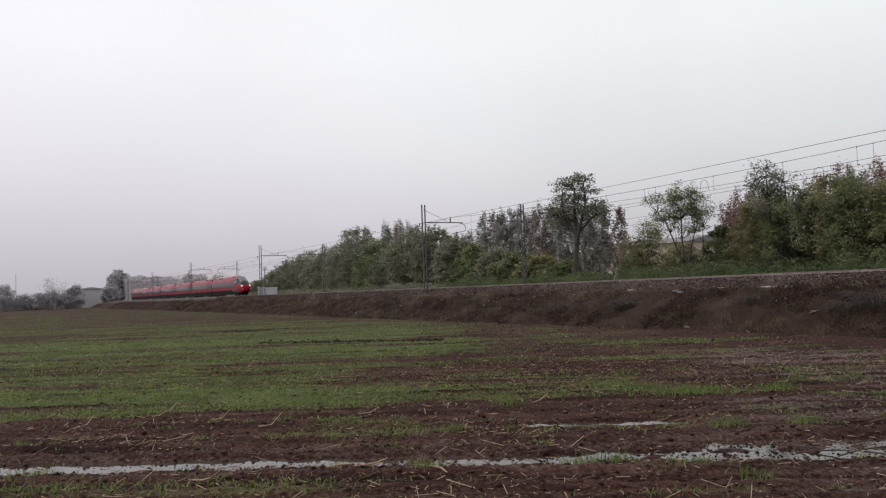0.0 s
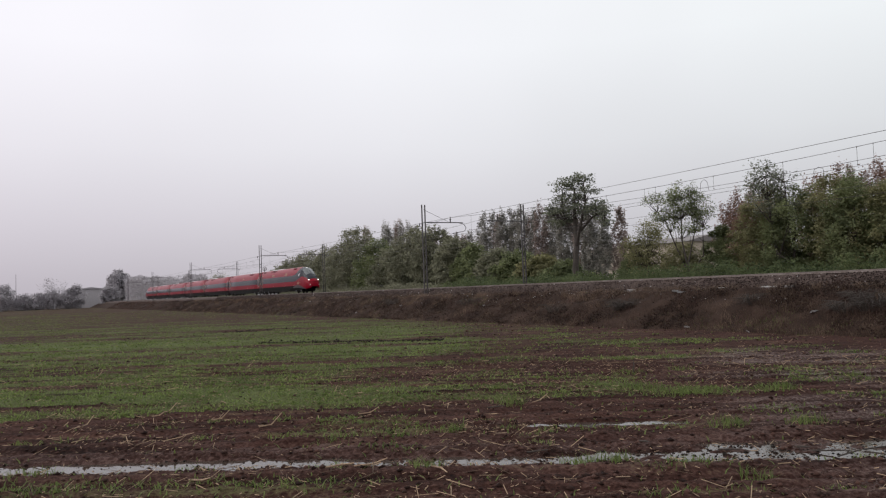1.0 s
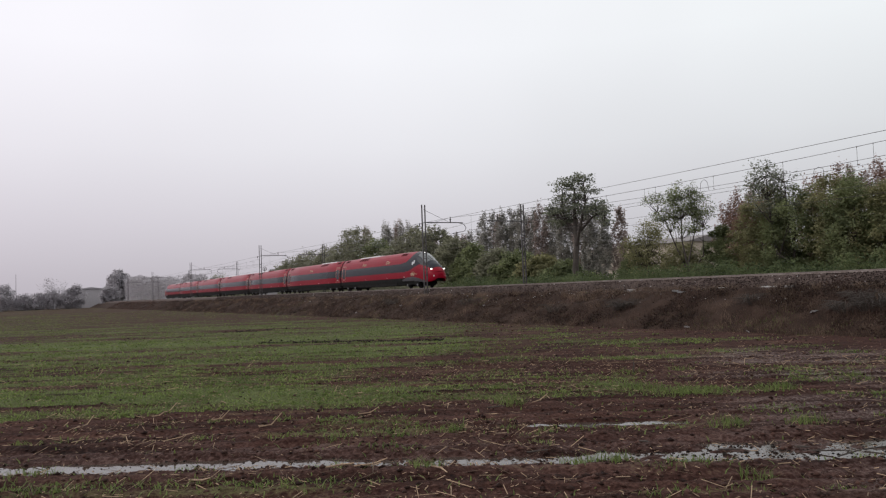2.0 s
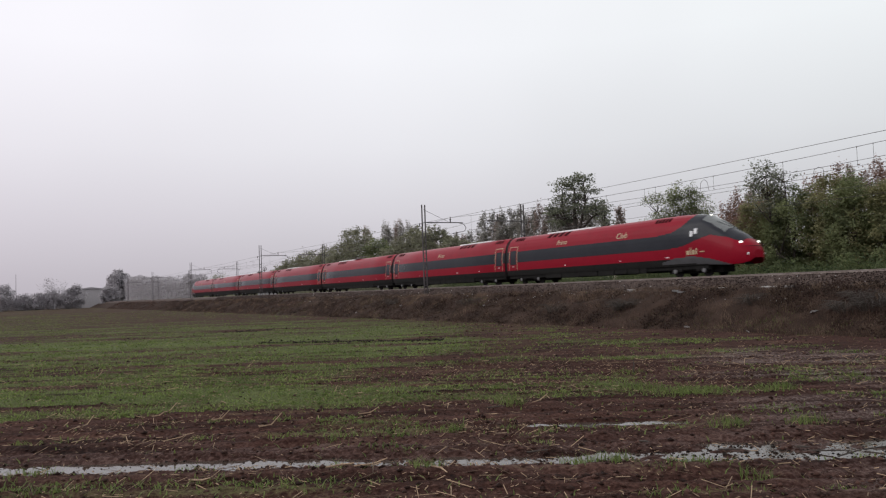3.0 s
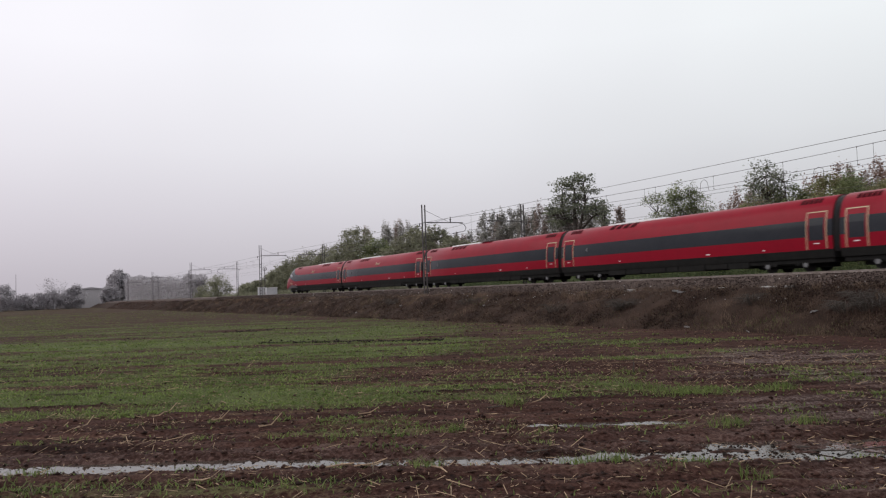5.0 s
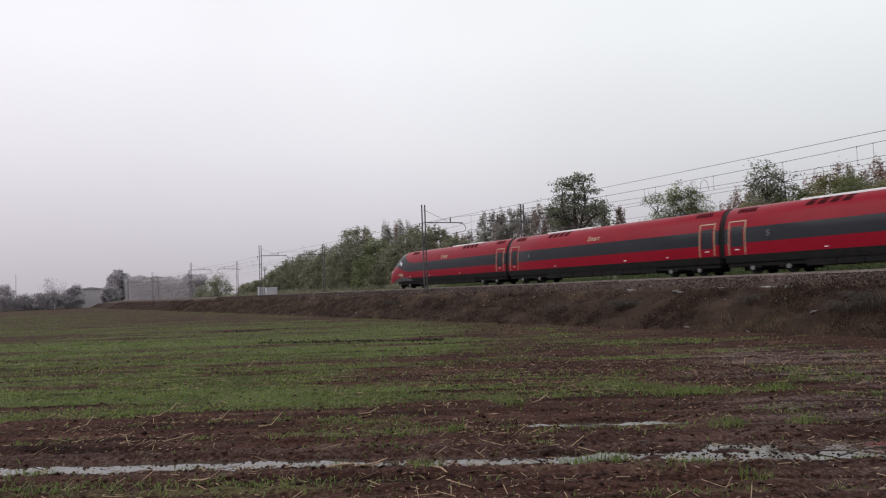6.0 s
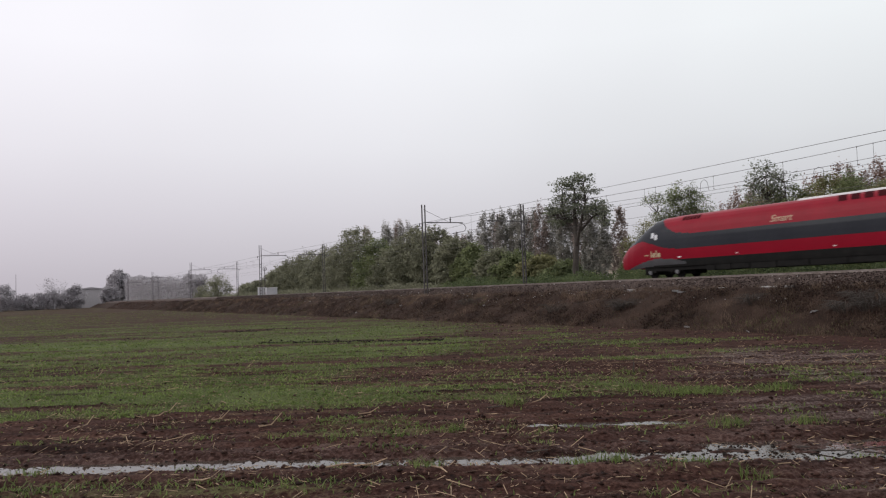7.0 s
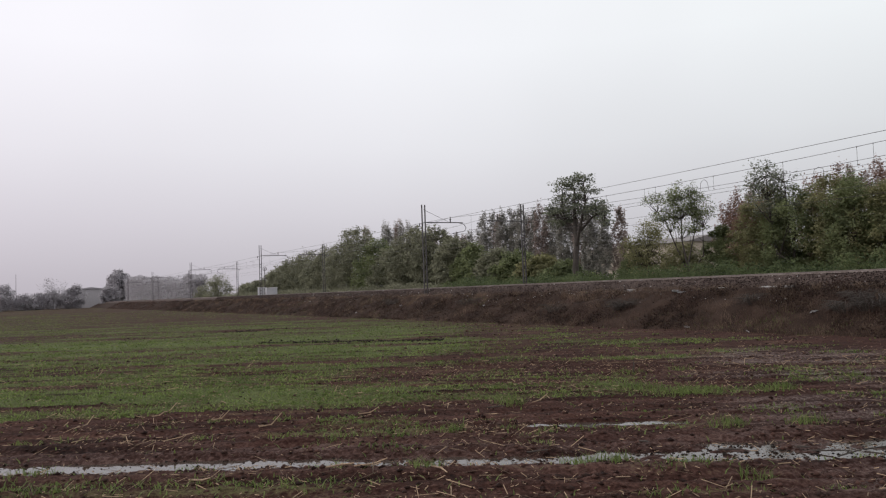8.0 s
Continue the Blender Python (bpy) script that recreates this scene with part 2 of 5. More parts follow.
M["soil"] = soil_material()
M["bank"] = surface("bank_soil", (0.012, 0.0072, 0.0056), (0.056, 0.036, 0.027), spec=0.08, rough=0.9, scale=0.8, fine=9.0, bump=0.8, dist=0.06)
M["verge"] = surface("rough_verge", (0.035, 0.036, 0.016), (0.085, 0.080, 0.040), rough=0.9, scale=0.5, fine=9.0, bump=0.8, dist=0.05)


# ---- building helpers ----
def mesh_object(name, bm, mats, smooth=False):
    me = bpy.data.meshes.new(name)
    bm.to_mesh(me)
    bm.free()
    for m in (mats if isinstance(mats, (list, tuple)) else [mats]):
        me.materials.append(m)
    if smooth:
        me.polygons.foreach_set("use_smooth", [True] * len(me.polygons))
    return new(name, me)


def part(name, bm, mat, parent, label="", smooth=False):
    ob = mesh_object(name, bm, mat, smooth)
    ob.parent = parent
    return tagged(ob, label)


def arrays(name, verts, faces, mat, smooth=False):
    """A mesh object from arrays of vertices and equal-sided faces."""
    verts, faces = np.asarray(verts, np.float32), np.asarray(faces, np.int32)
    me = bpy.data.meshes.new(name)
    me.vertices.add(len(verts))
    me.vertices.foreach_set("co", verts.ravel())
    k = faces.shape[1]
    me.loops.add(faces.size)
    me.loops.foreach_set("vertex_index", faces.ravel())
    me.polygons.add(len(faces))
    me.polygons.foreach_set("loop_start", np.arange(0, faces.size, k, dtype=np.int32))
    if smooth:
        me.polygons.foreach_set("use_smooth", np.ones(len(faces), bool))
    me.update(calc_edges=True)
    me.validate()
    me.materials.append(mat)
    return new(name, me)


def box(bm, x0, x1, y0, y1, z0, z1, bevel=0.0):
    r = bmesh.ops.create_cube(bm, size=1.0)
    for v in r["verts"]:
        v.co = Vector((x0 + (v.co.x + 0.5) * (x1 - x0), y0 + (v.co.y + 0.5) * (y1 - y0), z0 + (v.co.z + 0.5) * (z1 - z0)))
    if bevel:
        es = list({e for v in r["verts"] for e in v.link_edges})
        bmesh.ops.bevel(bm, geom=es, offset=bevel, segments=2, affect="EDGES", profile=0.6)
    return bm


def rod(bm, a, b, r0, r1=None, seg=6):
    """A tapered round bar from a to b."""
    a, b = Vector(a), Vector(b)
    r1 = r0 if r1 is None else r1
    d = b - a
    c = bmesh.ops.create_cone(bm, cap_ends=True, segments=seg, radius1=r0, radius2=r1, depth=d.length)
    q = d.to_track_quat("Z", "Y").to_matrix().to_4x4()
    bmesh.ops.transform(bm, matrix=Matrix.Translation((a + b) / 2) @ q, verts=c["verts"])
    return bm


def empty(name, m=None):
    ob = new(name)
    ob.empty_display_size = 0.5
    if m is not None:
        ob.matrix_basis = m
    return ob


rng = np.random.default_rng(7)


# ---- ground ----
def value_noise(x, y, seed=0):
    """Smooth noise between 0 and 1 over arrays."""
    tab = np.random.default_rng(seed).random((256, 256))
    xi, yi = np.floor(x).astype(int), np.floor(y).astype(int)
    fx, fy = x - xi, y - yi
    fx, fy = fx * fx * (3 - 2 * fx), fy * fy * (3 - 2 * fy)
    a, b_ = tab[xi % 256, yi % 256], tab[(xi + 1) % 256, yi % 256]
    c, d = tab[xi % 256, (yi + 1) % 256], tab[(xi + 1) % 256, (yi + 1) % 256]
    return (a * (1 - fx) + b_ * fx) * (1 - fy) + (c * (1 - fx) + d * fx) * fy


def smooth_step(x, a, b):
    k = np.clip((x - a) / (b - a), 0, 1)
    return k * k * (3 - 2 * k)


def bell(x, centre, width):
    return np.exp(-((x - centre) / width) ** 2)


def field_height(u, w):
    """Height of the field: furrows, clods, and wheel ruts along u that hold water."""
    near = 1 - smooth_step(w, 30, 90)
    big = (value_noise(u * 0.09 + 9, w * 0.5, 3) - 0.5) * 0.07
    ridges = 0.022 * np.sin(w * 8.0 + 2.2 * value_noise(u * 0.12, w * 0.3, 5))
    clods = (value_noise(u * 4.2, w * 5.5, 11) - 0.5) * 0.055 + (value_noise(u * 10.5, w * 12.5, 12) - 0.5) * 0.035
    wob = (value_noise(u * 0.22, w * 0 + 3, 21) - 0.5) * 0.25
    right = smooth_step(u, -0.5, 3.5)
    rut = -0.13 * bell(w, 12.05 + wob, 0.30 + 0.12 * value_noise(u * 0.5, w * 0, 9))
    rut2 = -0.10 * right * bell(w, 12.85 + wob * 1.5, 0.26)
    rut4 = -0.12 * smooth_step(u, 1.2, 2.2) * (1 - smooth_step(u, 4.6, 5.4)) * bell(w, 10.50 + 0.3 * wob, 0.16)
    rut5 = -0.11 * smooth_step(u, -5.2, -4.6) * (1 - smooth_step(u, -3.4, -2.8)) * bell(w, 13.40, 0.15)
    crumbs = ((value_noise(u * 6.2, w * 7.4, 16) - 0.45) * 0.075 + (value_noise(u * 2.6, w * 6.0, 17) - 0.5) * 0.07) * bell(w, 12.3, 1.3) * (0.55 + 0.45 * right)
    rut3 = -0.24 * smooth_step(value_noise(u * 1.1 + 2, w * 0, 18), 0.15, 0.75) * smooth_step(u, -0.6, 0.6) * (1 - smooth_step(u, 3.2, 3.9)) * bell(w, 14.78 + 0.3 * wob, 0.22)
    pool = -0.055 * smooth_step(u, 3.0, 5.5) * bell(w, 12.2, 1.0)
    far_rut = -0.16 * (bell(w, 42.4 - 0.25 * (u + 9), 0.55) * smooth_step(u, -14, -12) * (1 - smooth_step(u, -4, -2.5)) + bell(w, 58.3, 0.7) * smooth_step(u, -22, -20.5) * (1 - smooth_step(u, -18, -17)) + 0.7 * bell(w, 26.5, 0.25) * smooth_step(u, -3, -2) * (1 - smooth_step(u, -0.8, 0)))
    rough = (value_noise(u * 1.7, w * 2.6, 15) - 0.46) * 0.085 * bell(w, 12.9, 1.9) * (0.30 + 0.70 * right)
    berm = 0.03 * bell(w, 11.3 + wob, 0.3) + 0.035 * bell(w, 13.6, 0.4)
    return (big + ridges + clods) * (0.25 + 0.75 * near) + rut + rut2 + rut3 + pool + berm + far_rut + rough + rut4 + rut5 + crumbs


def field_green(u, w):
    """How thickly the green sprouts stand."""
    side = 1 - smooth_step(u + 0.10 * w, -4.0, 5.0)
    rows = smooth_step(value_noise(u * 0.05 + 11, w * 0.7, 33), 0.25, 0.75) * 0.65 + 0.45 * smooth_step(value_noise(u * 0.16, w * 1.9, 34), 0.3, 0.75) + 0.25 * value_noise(u * 0.7, w * 1.3, 35) - 0.15
    left = smooth_step(w, 16.2, 17.6) * (0.34 + 0.46 * (1 - smooth_step(w, 40, 95)))
    strip = 0.35 * bell(w, 21.6, 0.8) * (1 - smooth_step(u, -7, -4)) - 0.30 * bell(w, 24.3, 1.1)
    green = left * (0.30 + 0.70 * side) * (0.15 + 1.05 * rows) + strip * (0.3 + 0.7 * side)
    patch = smooth_step(value_noise(u * 0.35 + 40, w * 0.7, 31), 0.55, 0.85)
    thin = 1 - 0.55 * smooth_step(u - 0.02 * w, 4, 9)
    dark = bell(w, 42.4 - 0.25 * (u + 9), 0.7) * smooth_step(u, -14, -12) * (1 - smooth_step(u, -4, -2.5)) + bell(w, 58.3, 0.9) * smooth_step(u, -22, -20.5) * (1 - smooth_step(u, -18, -17))
    green = green * (1 - np.clip(dark, 0, 1))
    return np.clip(0.30 * bell(w, 10.4, 0.7) * (1 - smooth_step(u, -4, 2)) + green * thin + patch * (0.28 - 0.1 * smooth_step(w, 40, 80)) * (0.45 + 0.55 * smooth_step(w, 12.5, 15.5)), 0, 1)


def spread(start, fine_end, step, growth, end):
    out, x, d = [], start, step
    while x < end:
        out.append(x)
        if x > fine_end:
            d *= growth
        x += d
    return out + [end]


def field():
    ws = [-1500, -400, -100, -30, -5, 2, 5, 7] + spread(8.0, 26.0, 0.075, 1.035, 1800.0)
    half = spread(0.0, 9.0, 0.10, 1.05, 1800.0)
    us = [-x for x in reversed(half[1:])] + half
    us = np.array(us)
    ws = np.array(ws)
    uu, ww = np.meshgrid(us, ws)
    hh = field_height(uu, ww) * smooth_step(ww, 5, 8)
    px, py = uu * U.x + ww * N.x, uu * U.y + ww * N.y
    hh = np.where(py > 31.0, np.minimum(hh, 0.0), hh)
    verts = np.stack([px, py, hh], -1).reshape(-1, 3)
    nu, nw = len(us), len(ws)
    i = (np.arange(nw - 1)[:, None] * nu + np.arange(nu - 1)[None]).ravel()
    faces = np.stack([i, i + 1, i + nu + 1, i + nu], -1)
    ob = arrays("ground", verts, faces, M["soil"], True)
    at_ = ob.data.attributes.new("green", "FLOAT", "POINT")
    at_.data.foreach_set("value", field_green(uu, ww).astype(np.float32).ravel())
    wet = np.clip(1.1 * smooth_step(uu - 0.12 * ww, 0.8, 5.0) * (1 - smooth_step(ww, 24, 34)) * smooth_step(value_noise(uu * 0.3, ww * 0.6, 19), 0.25, 0.7) + bell(ww, 12.3, 1.1) * 0.6, 0, 1)
    wt = ob.data.attributes.new("wet", "FLOAT", "POINT")
    wt.data.foreach_set("value", wet.astype(np.float32).ravel())
    return tagged(ob, "wet brown ploughed field with green sprouts in rows", "field", kind="structure")


def uw(u, w, z=0.0):
    return Vector((u * U.x + w * N.x, u * U.y + w * N.y, z))


def puddle(name, u0, u1, w0, w1, z, label):
    """A flat sheet of water; the soil rises through it."""
    us = np.linspace(u0, u1, 24)
    ws = np.linspace(w0, w1, 6)
    verts = [uw(a, b, z)[:] for b in ws for a in us]
    faces = [(j * 24 + i, j * 24 + i + 1, j * 24 + i + 25, j * 24 + i + 24) for j in range(5) for i in range(23)]
    return tagged(arrays(name, verts, faces, M["water"], True), label, "puddle", kind="structure")


field()
puddle("water", -14, 9, 10.2, 13.9, -0.062, "long shallow rain puddle in a wheel rut")
puddle("water", -1, 3.9, 14.35, 15.2, -0.022, "small rain puddle between the furrows")

# ---- railway embankment ----
X0, X1 = -900.0, 140.0


def extrude_profile(name, prof, mat, rough, seed, label, category, step=0.30):
    """A long body along x with the given profile (y, z), roughened."""
    xs = np.array([X0] + [-a for a in reversed(spread(10.0, 130.0, 0.45, 1.03, 890.0))] + list(np.arange(-9.5, 20, 0.6)) + [60, X1])
    py = np.array([p[0] for p in prof])
    pz = np.array([p[1] for p in prof])
    k = np.concatenate([[0], np.cumsum(np.hypot(np.diff(py), np.diff(pz)))])
    kk = np.unique(np.concatenate([k, np.arange(0, k[-1], step)]))
    y, z = np.interp(kk, k, py), np.interp(kk, k, pz)
    xx, yy = np.meshgrid(xs, y)
    _, zz = np.meshgrid(xs, z)
    n = (value_noise(xx * 0.35, yy * 0.6, seed) - 0.5) * 0.6 + (value_noise(xx * 1.3, yy * 1.9, seed + 1) - 0.5) * 0.7
    if rough > 0.4:
        n = n + (value_noise(xx * 0.8 + 5, yy * 0.9, seed + 2) - 0.5) * 0.35
        n = n * (0.35 + 0.65 * bell(yy, 33.2, 1.9))
    zz = zz + n * rough
    verts = np.stack([xx, yy, zz], -1).reshape(-1, 3)
    nx = len(xs)
    i = (np.arange(len(y) - 1)[:, None] * nx + np.arange(nx - 1)[None]).ravel()
    faces = np.stack([i, i + 1, i + nx + 1, i + nx], -1)
    return tagged(arrays(name, verts, faces, mat, True), label, category, kind="structure")


BANK = ((29.6, -0.35), (31.0, 0.0), (32.0, 0.45), (33.6, 1.35), (34.8, 1.98), (35.3, 2.05), (36.3, 2.07))
extrude_profile("ground_bank", BANK, M["bank"], 0.42, 61, "railway embankment of brown earth overgrown with weeds", "embankment")
BALLAST = ((35.6, 1.95), (35.8, 2.08), (36.75, 2.72), (37.3, 2.68), (41.0, 2.70), (44.9, 2.68), (45.6, 2.55), (46.8, 1.9), (47.4, 1.75))
extrude_profile("ballast_bed", BALLAST, M["ballast"], 0.05, 71, "ballast bed of brown-grey stones under the tracks", "ballast")
REAR = ((46.8, 1.80), (52.0, 1.40), (60.0, 1.2), (140.0, 1.0), (190.0, -0.3))
extrude_profile("ground_rear", REAR, M["verge"], 0.15, 81, "rough grassy ground behind the railway", "ground", 1.6)


def track(y, name, label):
    ob = empty(name, pose(0, y, RAIL))
    for side in (-0.7525, 0.7525):
        bm = bmesh.new()
        prof = [(-0.075, -0.172), (0.075, -0.172), (0.075, -0.155), (0.012, -0.135), (0.012, -0.045), (0.036, -0.03), (0.036, -0.004),
                (0.028, 0.0), (-0.028, 0.0), (-0.036, -0.004), (-0.036, -0.03), (-0.012, -0.045), (-0.012, -0.135), (-0.075, -0.155)]
        a = [bm.verts.new((X0, side + p[0], p[1])) for p in prof]
        b = [bm.verts.new((X1, side + p[0], p[1])) for p in prof]
        for i in range(len(prof)):
            bm.faces.new((a[i], a[(i + 1) % len(prof)], b[(i + 1) % len(prof)], b[i]))
        part("rail", bm, M["rail"], ob)
    bm = bmesh.new()
    box(bm, -0.13, 0.13, -1.25, 1.25, -0.38, -0.175, 0.02)
    first = part("sleeper", bm, M["concrete"], ob)
    first.location = (-20, 0, 0)
    for i in range(1, 150):
        o = new("sleeper", first.data)
        o.parent, o.location = ob, (-20 - 0.6 * i, 0, 0)
    return tagged(ob, label, "railway track", "railway tracks")


track(NEAR_Y, "railway_track", "steel rails on concrete sleepers, nearer track")
track(TRACK_Y, "railway_track", "steel rails on concrete sleepers, farther track under the train")

# ---- overhead line ----
SPAN = 60.5
NEAR_POLES = [-8.5 - SPAN * i for i in range(6)]
FAR_POLES = [-6.0 - SPAN * i for i in range(6)]
NEAR_PY, FAR_PY = 36.0, 46.4


def catenary_pole(x, y, foot, top, reach, label):
    """A lattice post of two channels with battens, a bracket arm and a registration arm towards the track."""
    ob = empty("catenary_pole", pose(x, y, foot))
    h = top - foot
    side = 1 if reach > 0 else -1
    bm = bmesh.new()
    box(bm, -0.35, 0.35, -0.35, 0.35, -0.6, 0.12, 0.03)
    part("footing", bm, M["concrete"], ob)
    for dy in (-0.17, 0.17):
        bm = bmesh.new()
        box(bm, -0.08, 0.08, dy - 0.04, dy + 0.04, 0.0, h, 0.012)
        part("channel", bm, M["pole"], ob)
    bm = bmesh.new()
    z = 0.5
    while z < h - 3.2:
        box(bm, -0.06, 0.06, -0.14, 0.14, z, z + 0.07)
        z += 0.55
    part("battens", bm, M["pole"], ob)
    za = 9.50 - foot
    bm = bmesh.new()
    rod(bm, (0, 0, za), (0, reach, za + 0.02), 0.055, 0.045, 8)
    part("bracket_arm", bm, M["pole"], ob)
    bm = bmesh.new()
    rod(bm, (0, 0, h - 0.5), (0, reach * 0.62, za + 0.1), 0.018, 0.018, 5)
    part("stay", bm, M["wire"], ob)
    bm = bmesh.new()
    yc = side * 3.1
    rod(bm, (0, yc, za + 0.05), (0, yc, za + 0.62), 0.06, 0.05, 8)
    rod(bm, (0, yc, za + 0.30), (0, yc, za + 0.36), 0.11, 0.11, 8)
    part("insulator", bm, M["pole"], ob)
    bm = bmesh.new()
    pts = [(0, reach * 0.88, za), (0, reach * 1.02, za - 0.12), (0, reach * 1.08, za - 0.50), (0, reach * 1.04, za - 0.85), (0, yc + 0.2 * side, za - 1.15)]
    for a, b in zip(pts, pts[1:]):
        rod(bm, a, b, 0.03, 0.03, 6)
    part("registration_arm", bm, M["pole"], ob)
    bm = bmesh.new()
    rod(bm, (0, 0, 9.35 - foot), (0, -side * 0.55, 9.35 - foot), 0.03, 0.03, 6)
    rod(bm, (0, -side * 0.5, 9.10 - foot), (0, -side * 0.5, 9.40 - foot), 0.06, 0.05, 8)
    part("feeder_bracket", bm, M["pole"], ob)
    return tagged(ob, label, "pole", "overhead line poles")


for i, x in enumerate(NEAR_POLES):
    catenary_pole(x, NEAR_PY, 2.0, 11.30, 4.6, "steel twin-channel overhead line pole beside the nearer track")
for i, x in enumerate(FAR_POLES):
    catenary_pole(x, FAR_PY, 2.0, 11.28, -4.4, "steel twin-channel overhead line pole beside the farther track")


def wire(name, y, poles, z_pole, sag, r, label):
    """An overhead wire that hangs from pole to pole."""
    bm = bmesh.new()
    pts = []
    xs = sorted(poles + [max(poles) + SPAN], reverse=True)
    for a, b in zip(xs, xs[1:]):
        n = 10 if sag else 3
        for k in range(n):
            f_ = k / n
            pts.append((a + (b - a) * f_, y, z_pole - sag * 4 * f_ * (1 - f_)))
    for a, b in zip(pts, pts[1:]):
        rod(bm, a, b, r, r, 4)
    return tagged(mesh_object(name, bm, M["wire"]), label, "cable", "overhead wires")


wire("feeder_cable", NEAR_PY - 0.5, NEAR_POLES, 9.38, 0.12, 0.013, "dark feeder cable hung along the poles")
wire("messenger_cable", NEAR_Y, NEAR_POLES, 10.02, 0.78, 0.014, "sagging messenger cable over the nearer track")
wire("contact_wire", NEAR_Y, NEAR_POLES, 8.14, 0, 0.011, "taut contact wire over the nearer track")
wire("contact_wire", NEAR_Y + 0.3, NEAR_POLES, 8.44, 0.03, 0.009, "taut second contact wire over the nearer track")
wire("messenger_cable", TRACK_Y, FAR_POLES, 10.06, 0.85, 0.013, "sagging messenger cable over the farther track")
wire("contact_wire", TRACK_Y, FAR_POLES, 7.78, 0, 0.010, "taut contact wire over the farther track")
wire("feeder_cable", FAR_PY + 0.5, FAR_POLES, 7.72, 0.1, 0.010, "dark feeder cable on the farther poles")


# places of the droppers within a span, as shares of it, counted from the pole nearer the camera
DROPS = (0.08, 0.17, 0.255, 0.27, 0.345, 0.43, 0.515, 0.533, 0.60, 0.685, 0.77, 0.86, 0.93)


def droppers(y, poles, z_pole, sag, z_low, label):
    bm = bmesh.new()
    for a in poles[:4]:
        for f_ in DROPS:
            x = a - SPAN * f_
            top = z_pole - sag * 4 * f_ * (1 - f_)
            rod(bm, (x, y, z_low), (x, y, top), 0.010, 0.010, 4)
            rod(bm, (x, y, z_low - 0.03), (x, y, z_low + 0.05), 0.026, 0.026, 5)
            rod(bm, (x, y, top - 0.05), (x, y, top + 0.03), 0.026, 0.026, 5)
    return tagged(mesh_object("dropper_wires", bm, M["wire"]), label, "cable", kind="stuff")


droppers(NEAR_Y, NEAR_POLES, 10.02, 0.78, 8.44, "thin dropper wires between messenger and contact wire")


def jumper(x, y, z_low, z_top):
    """A slack electrical jumper that arches up from the contact wire and back."""
    bm = bmesh.new()
    pts = [(x - 0.34, y, z_low), (x - 0.30, y, z_low + 0.45), (x - 0.20, y, z_top - 0.10), (x, y, z_top), (x + 0.20, y, z_top - 0.10), (x + 0.30, y, z_low + 0.45), (x + 0.36, y, z_low)]
    for a, b in zip(pts, pts[1:]):
        rod(bm, a, b, 0.013, 0.013, 5)
    return tagged(mesh_object("jumper_cable", bm, M["wire"]), "arched dark jumper cable on the overhead wires", "cable", "overhead wires")


jumper(-35.3, NEAR_Y, 8.44, 9.14)
jumper(-29.9, TRACK_Y, 8.75, 9.30)


# ---- trees ----
def leaf_cards(centres, size, r, aspect=0.6, out=None):
    """Small leaves round the given centres; out, where given, is the way that each leaf mostly faces."""
    n = len(centres)
    a = r.normal(size=(n, 3))
    if out is not None:
        face = out + r.normal(size=(n, 3)) * 0.55
        face /= np.linalg.norm(face, axis=1)[:, None] + 1e-9
        a = np.cross(face, a)
        b = np.cross(face, a)
    else:
        b = np.cross(a, r.normal(size=(n, 3)))
    a /= np.linalg.norm(a, axis=1)[:, None] + 1e-9
    b /= np.linalg.norm(b, axis=1)[:, None] + 1e-9
    s = size * (0.6 + 0.8 * r.random((n, 1)))
    v = np.stack([centres - a * s, centres - b * s * aspect, centres + a * s, centres + b * s * aspect], 1).reshape(-1, 3)
    f = np.arange(n * 4).reshape(n, 4)
    return v, f


def limb(bm, a, c, r0, r, sag=0.05):
    """A crooked branch from a to c that thins out."""
    a, c = Vector(a), Vector(c)
    d = (c - a).length
    pts = [a]
    for t_ in (0.35, 0.7):
        pts.append(a.lerp(c, t_) + Vector(r.normal(size=3) * 0.05 * d) + Vector((0, 0, -sag * d)))
    pts.append(c)
    for k, (p, q) in enumerate(zip(pts, pts[1:])):
        rod(bm, p, q, r0 * (1 - 0.28 * k), r0 * (1 - 0.28 * (k + 1)), 5)


def foliage(ob, cs, mid, leaves, size, spread_, mat, height, r, flat=0.62, sprays=5):
    """Leaves in sprays round each clump, facing outwards and up."""
    ks = np.repeat(cs, sprays, 0)
    way = r.normal(size=ks.shape)
    way /= np.linalg.norm(way, axis=1)[:, None]
    ks = ks + way * spread_ * np.array([1.0, 1.0, flat])
    pick = r.integers(0, len(ks), leaves)
    off = r.normal(size=(leaves, 3)) * spread_ * 0.45 * np.array([1.0, 1.0, flat])
    pts = ks[pick] + off
    top = np.quantile(pts[:, 2], 0.988)
    pts[:, 2] *= height / top
    pts[:, 2] = np.maximum(pts[:, 2], 0.1 + 0.3 * r.random(leaves))
    out = pts - mid
    out /= np.linalg.norm(out, axis=1)[:, None] + 1e-9
    v, f = leaf_cards(pts, size, r, 0.6, out * 0.5 + np.array([0, 0, 0.75]))
    cr = arrays("crown", v, f, mat)
    cr.parent = ob


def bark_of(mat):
    # far trees take the bark with haze in its colour
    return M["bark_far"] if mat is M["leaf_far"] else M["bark"]


